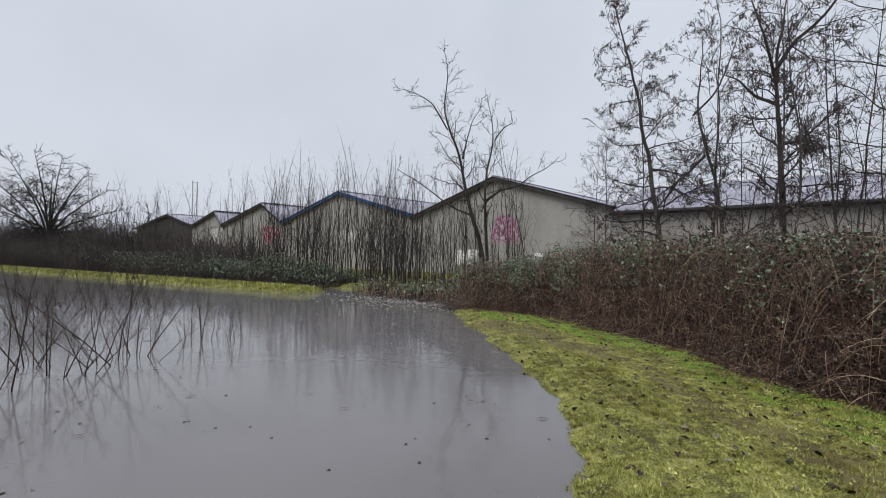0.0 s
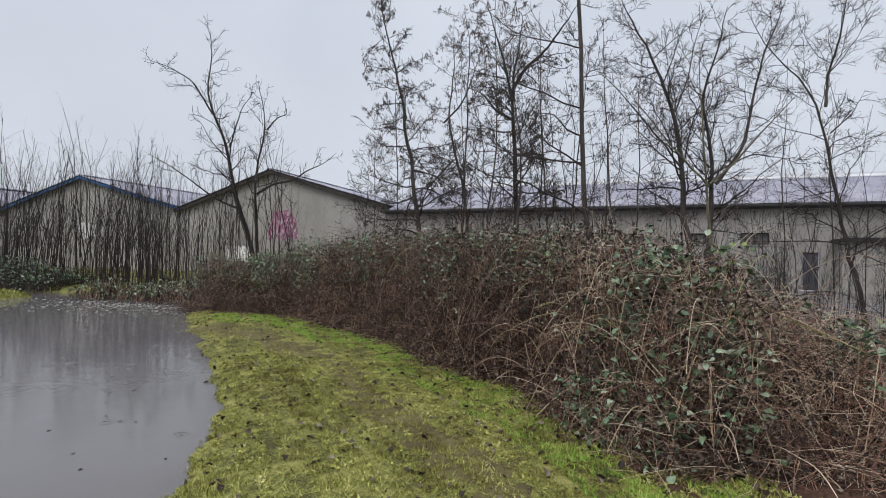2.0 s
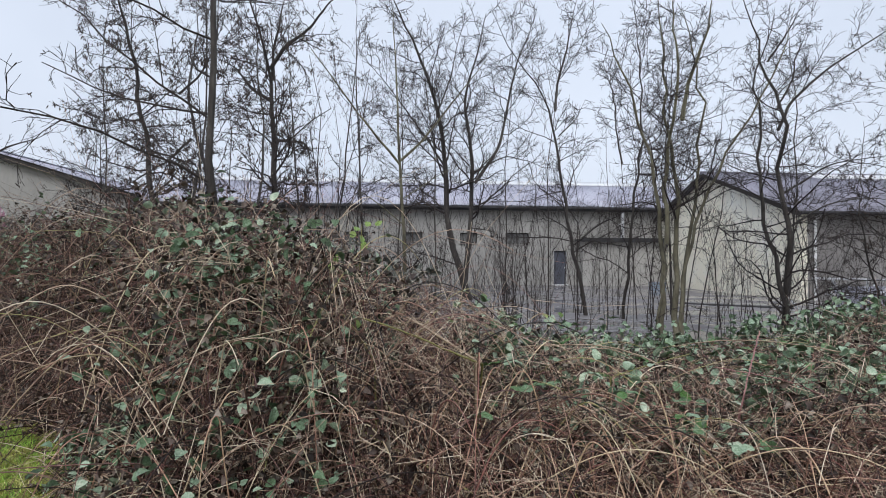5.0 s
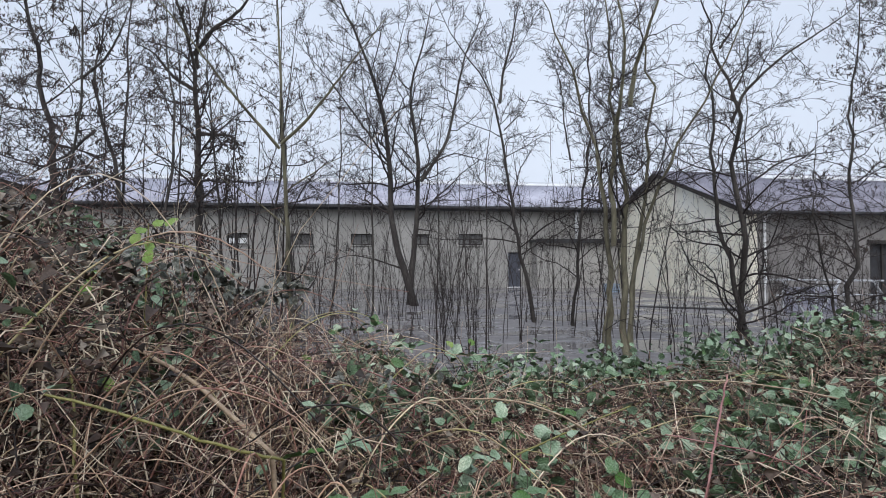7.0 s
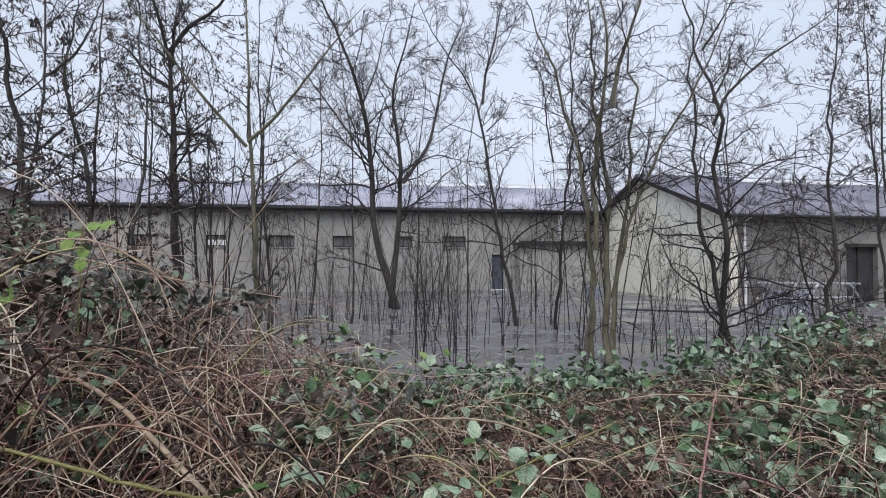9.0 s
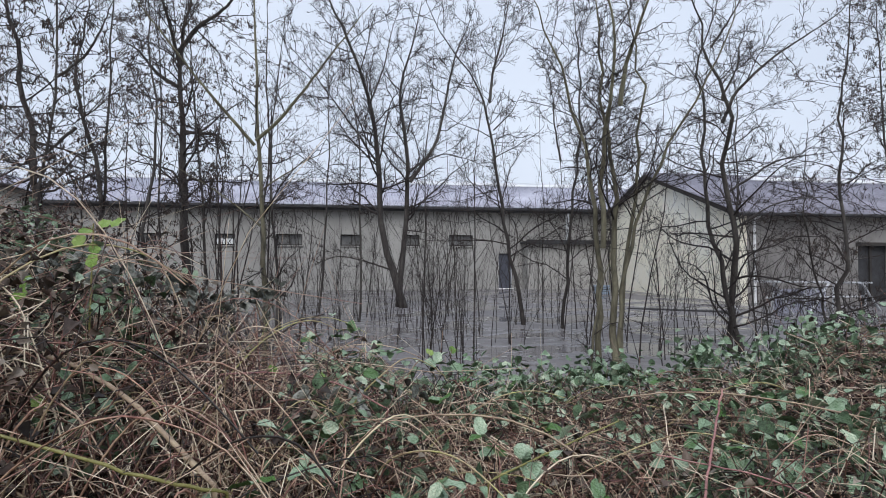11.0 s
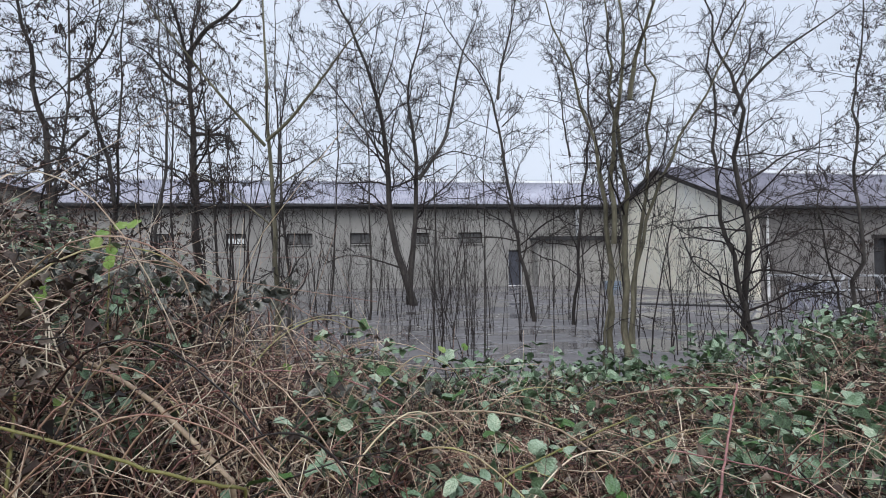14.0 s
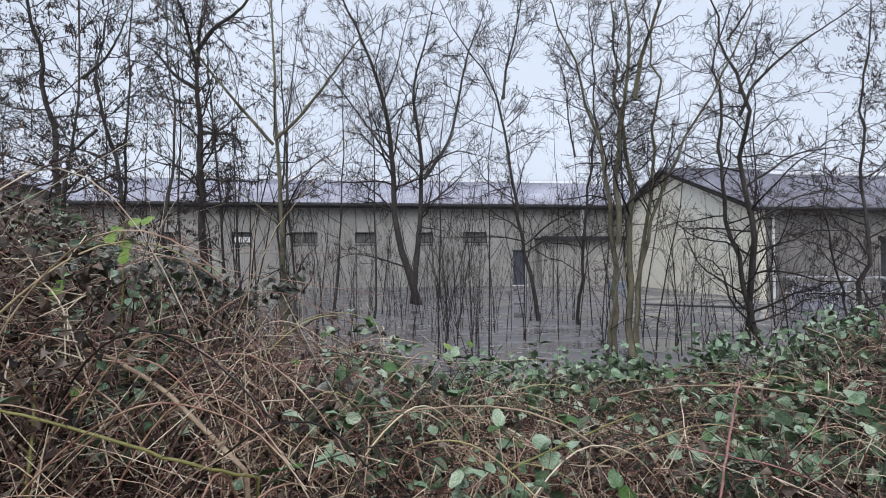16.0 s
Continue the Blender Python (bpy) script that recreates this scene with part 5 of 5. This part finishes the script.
# single large leaves nearest to the path
near_leaves = thing("bramble_spray", "spray of grey-green three-part bramble leaves on arching canes", "brambles", (0, 0, 0), "brambles on the bank")
rng = np.random.default_rng(77)
rim = []
for j in range(20):
    a = 2 * math.pi * j / 20
    rr = 1 + (0.09 if j % 2 else -0.05)
    w = 0.44 * math.sin(a) * rr * (1 - 0.30 * (1 - math.cos(a)) / 2)
    yy = 0.52 - 0.52 * math.cos(a) * (1.0 if math.cos(a) > 0 else 1.12)
    rim.append((w, yy, 0.18 * abs(w) + 0.03 * math.sin(5 * a) - 0.10 * (yy - 0.4) ** 2))
LEAF_BIG = np.array(rim + [(0, 0.25, -0.01), (0, 0.5, -0.02), (0, 0.8, -0.03)], float)
mid = lambda j: 20 if min(j, 20 - j) < 4 else (21 if min(j, 20 - j) < 7 else 22)
LEAF_BIG_F = []
for j in range(20):
    q = (j + 1) % 20
    LEAF_BIG_F.append((q, j, mid(j)))
    if mid(q) != mid(j):
        LEAF_BIG_F.append((q, mid(j), mid(q)))
LEAF_BIG_F = np.array(LEAF_BIG_F)
leaf_mesh = raw_mesh("leaf", LEAF_BIG * np.array([0.080, 0.080, 0.11]), LEAF_BIG_F, M_leaf_one, True)
x, y, h = scatter(rng, 2.9, 6.4, 95, 0.3)
for i in range(95):
    z = h[i] + rng.uniform(0.0, 0.10)
    for a in range(3):
        o = mesh_part("leaf", leaf_mesh, near_leaves)
        sc = rng.uniform(0.7, 1.15)
        o.matrix_basis = Matrix.Translation((x[i], y[i], z)) @ Euler((rng.normal() * 0.45, rng.normal() * 0.45, rng.uniform(-0.4, 0.4) + a * 2.1)).to_matrix().to_4x4() @ Matrix.Diagonal((sc, sc, sc, 1))

def single_cane(label, mat, r, pts, seed):
    '''One arching cane with thorns through a few places.'''
    rng = np.random.default_rng(seed)
    p = np.array(pts, float)
    k = np.linspace(0, len(p) - 1, 18)
    line = np.stack([np.interp(k, np.arange(len(p)), p[:, i]) for i in range(3)], 1)
    for _ in range(14):
        line[1:-1] = (line[:-2] + 2 * line[1:-1] + line[2:]) / 4
    line[1:-1] += rng.normal(size=(16, 3)) * 0.0015
    root = line[-1] + np.array([rng.uniform(-0.05, 0.05), 0.05, -line[-1, 2] + 0.05])
    line = np.concatenate([line, (line[-1] * 0.5 + root * 0.5 + np.array([0, 0.06, 0.05]))[None], root[None]])
    ob = thing("bramble_cane", label, "bramble cane", (0, 0, 0), "single bramble canes")
    v, f = tubes(line[None], np.linspace(r * 0.75, r, 20)[None], 8)
    cane = mesh_part("cane", raw_mesh("cane", v, f, mat, True), ob)
    q = line[rng.integers(0, 17, 70)] + rng.normal(size=(70, 3)) * 0.001
    d = unit(rng.normal(size=(70, 3))) * 0.012
    v, f = tubes(np.stack([q, q + d], 1), np.array([[0.0018, 0.0003]]).repeat(70, 0), 3)
    tagged(mesh_part("thorns", raw_mesh("thorns", v, f, mat), cane), kind="stuff")
    return ob


M_cane_tan = material("tan_cane_skin", [(0.3, (0.187, 0.128, 0.093)), (0.55, (0.323, 0.246, 0.170)), (0.8, (0.391, 0.323, 0.212))], scale=14, bump=0.3, bump_scale=80, rough=0.55)
M_cane_green = material("yellow_green_cane_skin", [(0.3, (0.129, 0.120, 0.037)), (0.6, (0.203, 0.190, 0.063)), (0.85, (0.241, 0.200, 0.105))], scale=12, bump=0.3, bump_scale=80, rough=0.5)
M_cane_pink = material("purple_cane_skin", [(0.3, (0.16, 0.07, 0.075)), (0.55, (0.30, 0.15, 0.14)), (0.85, (0.40, 0.25, 0.20))], scale=14, bump=0.3, bump_scale=80, rough=0.5)
single_cane("thick arching tan bramble cane with purple flush", M_cane_tan, 0.0090, [(1.7, 6.4, 1.22), (2.21, 6.11, 1.28), (2.57, 5.91, 1.14), (2.92, 5.61, 0.94)], 1)
single_cane("thorny yellow-green bramble cane", M_cane_green, 0.0056, [(2.3, 5.49, 1.19), (2.51, 5.49, 1.13), (2.8, 5.52, 0.99), (2.96, 5.6, 0.92)], 2)
single_cane("upright purple-red bramble cane", M_cane_pink, 0.0053, [(4.9, 6.03, 1.04), (4.76, 5.9, 0.88), (4.55, 5.68, 0.70)], 3)
single_cane("low arching tan bramble cane", M_cane_tan, 0.0053, [(3.31, 6.26, 0.90), (3.84, 6.28, 0.93), (4.13, 6.14, 0.88), (4.28, 5.92, 0.76)], 4)
single_cane("purple arching bramble cane", M_cane_pink, 0.0045, [(2.57, 6.57, 1.05), (2.92, 6.62, 1.07), (3.25, 6.57, 1.01), (3.47, 6.44, 0.9)], 5)
single_cane("long tan bramble cane over the leaves", M_cane_tan, 0.0045, [(4.6, 6.6, 0.84), (4.88, 6.54, 0.9), (5.28, 6.38, 0.93), (5.76, 6.11, 0.84)], 6)
single_cane("yellow-green slanting bramble cane", M_cane_green, 0.0045, [(4.55, 6.28, 0.84), (4.14, 6.04, 0.82), (3.82, 5.89, 0.77)], 7)
single_cane("brown slanting bramble cane", M_cane_tan, 0.0045, [(3.02, 7.31, 1.10), (3.3, 7.07, 0.96), (3.67, 6.82, 0.85)], 8)
single_cane("upright yellow-green bramble stalk", M_cane_green, 0.0053, [(2.14, 5.92, 1.16), (2.27, 5.7, 1.06), (2.36, 5.53, 0.95)], 9)
single_cane("bent tan bramble cane", M_cane_tan, 0.0037, [(2.34, 6.79, 1.58), (2.5, 6.67, 1.33), (2.49, 6.58, 1.13)], 10)
single_cane("slanting tan bramble cane", M_cane_tan, 0.0045, [(2.05, 6.44, 1.25), (2.0, 6.35, 1.08), (1.95, 6.26, 0.98)], 11)
single_cane("low purple-red bramble cane", M_cane_pink, 0.0037, [(4.5, 5.89, 0.83), (4.9, 5.73, 0.78), (5.02, 5.61, 0.7)], 12)

M_leaf_fresh = material("fresh_bramble_leaf", [(0.2, (0.075, 0.143, 0.022)), (0.5, (0.150, 0.247, 0.045)), (0.8, (0.240, 0.315, 0.090))], scale=18, fine=120, fine_amount=0.4, bump=0.7, bump_scale=110, per_object=0.5, rough=0.4)
fresh_mesh = raw_mesh("leaf", LEAF_BIG * np.array([0.062, 0.062, 0.09]), LEAF_BIG_F, M_leaf_fresh, True)
fresh = thing("bramble_shoot", "upright bramble shoot with fresh yellow-green leaves", "brambles", (2.2, 6.42, 0), "brambles on the bank")
rng = np.random.default_rng(78)
v, f = tubes(np.array([[(0.05, 0.1, 0.05), (0.02, 0.05, 0.7), (-0.02, 0.02, 1.3), (0.0, 0.0, 1.76)]]), np.array([[0.006, 0.005, 0.004, 0.003]]), 6)
mesh_part("stem", raw_mesh("stem", v, f, M_cane_green, True), fresh)
for dx, dy, z in ((0.04, -0.02, 1.74), (-0.04, -0.01, 1.71), (-0.07, 0.0, 1.66), (0.11, -0.08, 1.74), (0.0, -0.01, 1.63), (-0.16, -0.19, 1.48), (-0.19, -0.18, 1.43), (0.02, -0.06, 1.57), (0.02, -0.41, 1.07), (0.7, 0.4, 1.0), (0.95, 0.3, 0.97), (1.6, 0.9, 0.98), (1.75, 0.95, 0.98)):
    o = mesh_part("leaf", fresh_mesh, fresh)
    o.matrix_basis = Matrix.Translation((dx, dy, z)) @ Euler((0.9 + rng.normal() * 0.35, rng.normal() * 0.4, rng.uniform(-0.9, 0.9))).to_matrix().to_4x4()

wither_mesh = raw_mesh("leaf", LEAF_BIG * np.array([0.055, 0.075, 0.20]), LEAF_BIG_F, M_wither, True)
rng = np.random.default_rng(79)
for x, y, z, n, wide in ((2.05, 6.9, 1.55, 46, 0.20), (2.62, 7.4, 1.40, 40, 0.14), (1.72, 6.7, 1.60, 34, 0.22), (2.35, 7.1, 1.42, 26, 0.20), (1.1, 6.8, 1.62, 30, 0.25), (3.2, 6.5, 0.98, 22, 0.22)):
    clump = thing("withered_spray", "hanging spray of withered grey-green bramble leaves", "brambles", (x, y, 0), "brambles on the bank")
    v, f = tubes(np.array([[(0.25, 0.3, 0.05), (0.15, 0.2, z * 0.6), (0.04, 0.06, z * 0.97), (-0.05, 0.0, z + 0.04), (-0.16, -0.05, z - 0.08)]]), np.array([[0.006, 0.005, 0.0045, 0.0035, 0.002]]), 6)
    mesh_part("stem", raw_mesh("stem", v, f, M_cane_tan, True), clump)
    for _ in range(n):
        o = mesh_part("leaf", wither_mesh, clump)
        sc = rng.uniform(0.6, 1.15)
        o.matrix_basis = Matrix.Translation((rng.normal() * wide, rng.normal() * 0.10, z + rng.normal() * 0.055)) @ Euler((rng.uniform(-2.4, -0.6), rng.normal() * 0.7, rng.uniform(0, 6.28))).to_matrix().to_4x4() @ Matrix.Diagonal((sc, sc, sc, 1))

# ---------------------------------------------------------------- lawn
rng = np.random.default_rng(31)


def lawn_points(n, x0, x1, y0, y1):
    x, y = rng.uniform(x0, x1, n), rng.uniform(y0, y1, n)
    z = land(x, y)
    track = edge_y(x) - y
    bare = np.abs(track - 1.9 - 0.3 * wave_noise(x, y, 0.8)) < 0.30 + 0.55 * wave_noise(x, y, 2.4, 6)
    clump = wave_noise(x, y, 13.0, 8) + wave_noise(x, y, 29.0, 9) * 0.8 + rng.uniform(-0.3, 0.3, n) > -0.05
    ok = (z > -0.02) & clump & ~(bare & (rng.uniform(0, 1, n) < 0.6)) & (y < np.where(x < 1.4, edge_y(x), 4.75) + 0.25)
    return np.stack([x, y, z], 1)[ok]


at = np.concatenate([lawn_points(560000, -4, 2.2, 1.8, 7.5), lawn_points(220000, -10.5, 0, 6, 12)])
n = len(at)
patch = wave_noise(at[:, 0], at[:, 1], 2.6, 4)
hgt = (0.012 + 0.018 * np.clip(patch + 0.2, 0, 1.4)) * rng.uniform(0.4, 1.7, n)
lean = rng.normal(size=(n, 2)) * 0.016
th = rng.uniform(0, np.pi, n)
wid = rng.uniform(0.002, 0.0055, n)
sd = np.stack([np.cos(th) * wid, np.sin(th) * wid, np.zeros(n)], 1)
V = np.stack([at - sd, at + sd, at + np.concatenate([lean, hgt[:, None]], 1)], 1).reshape(-1, 3)
grass = tagged(mesh_part("grass", raw_mesh("grass", V, np.arange(n * 3).reshape(-1, 3), M_blade)), "short wet yellow-green mossy grass on the verge", "grass", kind="stuff")
# rosettes of moss and small weeds between the blades
at = np.concatenate([lawn_points(34000, -4, 2.4, 1.5, 7.5), lawn_points(12000, -10, 0, 6, 12)])
at = at[wave_noise(at[:, 0], at[:, 1], 7.0, 11) + rng.uniform(-0.5, 0.5, len(at)) > 0.1]
v, f = leaf_cloud(rng, at + np.array([0, 0, 0.012]), 0.026, 0.9, 2.0, SCRAP_F)
tagged(mesh_part("lawn_weeds", raw_mesh("lawn_weeds", v, f, M_blade)), "small weeds and moss among the grass", "weeds", kind="stuff")
# fresh taller grass along the foot of the brambles
x, y = rng.uniform(-8, 2.0, 170000), rng.uniform(3.5, 12, 170000)
off = edge_y(x) - y
ok = (off > 0.02) & (off < 1.05 + 0.45 * wave_noise(x, y, 1.6, 2)) & (wave_noise(x, y, 5.0, 12) + wave_noise(x, y, 12.0, 13) * 0.7 + rng.uniform(-0.3, 0.3, len(x)) > 0.0)
at = np.stack([x, y, land(x, y)], 1)[ok]
at = np.repeat(at, 3, 0) + rng.normal(size=(3 * len(at), 3)) * np.array([0.012, 0.012, 0])
n = len(at)
th = rng.uniform(0, np.pi, n)
sd = np.stack([np.cos(th), np.sin(th), np.zeros(n)], 1) * rng.uniform(0.0018, 0.0038, n)[:, None]
tip = np.concatenate([rng.normal(size=(n, 2)) * 0.025, rng.uniform(0.015, 0.05, n)[:, None]], 1)
V = np.stack([at - sd, at + sd, at + tip], 1).reshape(-1, 3)
tagged(mesh_part("verge_grass", raw_mesh("verge_grass", V, np.arange(n * 3).reshape(-1, 3), M_fresh_grass)), "tufts of fresh bright green grass by the brambles", "grass", kind="stuff")
fl = lawn_points(4200, -8, 3, 1, 11)
v, f = leaf_cloud(rng, fl + np.array([0, 0, 0.02]), 0.05, 0.5, 2.5)
tagged(mesh_part("fallen_leaves", raw_mesh("fallen_leaves", v, f, M_deadleaf)), "fallen brown leaves scattered over the lawn", "leaf litter", kind="stuff")
# drowned blades standing out of the water's edge
x, y = rng.uniform(-11, -1, 60000), rng.uniform(1.5, 12, 60000)
z = land(x, y)
ok = (z < 0.01) & (z > -0.13) & (wave_noise(x, y, 6.0, 3) + wave_noise(x, y, 15.0, 5) > 0.35) & (x > shore_x(y) - 1.3)
at = np.stack([x, y, z], 1)[ok]
n = len(at)
th = rng.uniform(0, np.pi, n)
sd = np.stack([np.cos(th), np.sin(th), np.zeros(n)], 1) * 0.0018
V = np.stack([at - sd, at + sd, np.concatenate([at[:, :2] + rng.normal(size=(n, 2)) * 0.02, rng.uniform(0.004, 0.035, n)[:, None]], 1)], 1).reshape(-1, 3)
tagged(mesh_part("drowned_grass", raw_mesh("drowned_grass", V, np.arange(n * 3).reshape(-1, 3), M_blade)), "grass blades standing out of the shallow flood", "grass", kind="stuff")
# grass on the far shore
x = rng.uniform(-66, -17.5, 26000)
y = np.interp(x, [-70, -50, -30, -17], [8.9, 10.0, 11.6, 13.0]) + rng.normal(size=26000) * 0.8
z = land(x, y)
ok = z > 0.0
at = np.stack([x, y, z], 1)[ok]
n = len(at)
th = rng.uniform(0, np.pi, n)
sd = np.stack([np.cos(th), np.sin(th), np.zeros(n)], 1) * 0.02
V = np.stack([at - sd, at + sd, at + np.stack([rng.normal(size=n) * 0.05, rng.normal(size=n) * 0.05, rng.uniform(0.06, 0.16, n)], 1)], 1).reshape(-1, 3)
tagged(mesh_part("far_grass", raw_mesh("far_grass", V, np.arange(n * 3).reshape(-1, 3), M_blade)), "strip of bright grass along the far shore", "grass", kind="stuff")

# ---------------------------------------------------------------- flooded yard
railing = thing("metal_railing", "bent pale metal railing half sunk in the flooded yard", "railing", (15.3, 17.4, 0))
for a in ((0, 0), (1.3, 0.2), (2.6, 0.5), (3.9, 0.6)):
    part("post", pipe_bm((a[0], a[1], -0.5), (a[0] + 0.1, a[1], 0.95), 0.03), M_galv, railing)
part("rail", pipe_bm((-0.6, -0.05, 1.00), (4.2, 0.6, 0.90), 0.03), M_galv, railing)
part("rail", pipe_bm((-0.2, -0.05, 0.52), (4.0, 0.6, 0.46), 0.03), M_galv, railing)
for a, c in (((0.0, -0.1, 0.95), (0.9, 0.1, -0.1)), ((1.4, -0.05, 0.80), (2.4, 0.25, -0.2)), ((2.3, 0.3, 0.9), (1.4, 0.1, 0.0)), ((-1.7, -0.3, 0.55), (-1.0, -0.2, -0.1)), ((3.6, 0.4, 0.9), (4.4, 0.5, 0.0))):
    part("brace", pipe_bm(a, c, 0.036), M_galv, railing)
part("sheet", beam_bm((0.3, 0.28, 0.32), (2.5, 0.62, 0.30), 0.03, 0.85), M_roof, railing, "dull translucent sheet leaning on the rails")
# added bar for the cream wall's dark base line, placed to fit the view
kerb = thing("timber_baulk", "dark bar standing for the base line of the cream wall", "timber", (14.0, 18.8, 0))
part("beam", beam_bm((-1.9, 1.1, 0.0), (0.7, -0.7, 0.02), 0.22, 0.07, 0.02), M_dark, kerb)
part("plank", beam_bm((-1.7, 1.02, 0.075), (0.3, -0.38, 0.085), 0.10, 0.03, 0.01), M_foam, kerb, "pale strip on top of the dark bar")
crate = thing("plastic_crate", "faded blue plastic crate by the lean-to", "crate", (15.2, 28.0, 0))
for i in range(4):
    part("slat", box_bm(-0.35, 0.35, -0.25, 0.25, -0.02 + i * 0.11, 0.05 + i * 0.11, 0.01), M_crate, crate)

# foam and debris along the shore; the yard's pale specks stand for sky glints
rng = np.random.default_rng(88)
bits = []
for cx, cy, sx, sy, n in ((-12.4, 12.7, 1.6, 0.35, 300), (-9.9, 11.9, 0.6, 0.3, 50), (-15, 13.2, 2.0, 0.4, 180), (5.5, 17.5, 3.0, 2.5, 420), (-13.5, 11.6, 1.8, 0.5, 160)):
    bits.append(np.stack([rng.normal(size=n) * sx + cx, rng.normal(size=n) * sy + cy, np.full(n, 0.006)], 1))
at = np.concatenate(bits)
v, f = leaf_cloud(rng, at, 0.09, 0.04, 0.1)
tagged(mesh_part("floating_debris", raw_mesh("floating_debris", v, f, M_foam)), "pale foam and bits, with yard specks painted as sky glints", "debris", kind="stuff")
rng = np.random.default_rng(89)
n = 160
at = np.stack([rng.uniform(-9, -1.5, n), rng.uniform(0, 9, n), np.full(n, 0.005)], 1)
at = at[land(at[:, 0], at[:, 1]) < -0.05]
v, f = leaf_cloud(rng, at, 0.035, 0.05, 0.2)
tagged(mesh_part("floating_leaves", raw_mesh("floating_leaves", v, f, M_deadleaf)), "dark sodden leaves floating on the pond", "debris", kind="stuff")

mast = thing("mast", "thin twin-tube mast far behind the halls", "mast", (-112, 49, 0))
part("tube", pipe_bm((0, 0, 0), (0, 0, 17.2), 0.13), M_galv, mast)
part("tube", pipe_bm((0.8, 0.6, 0), (0.8, 0.6, 17.0), 0.13), M_galv, mast)
for z in (6, 10, 14, 16.8):
    part("brace", pipe_bm((0, 0, z), (0.8, 0.6, z), 0.06), M_galv, mast)
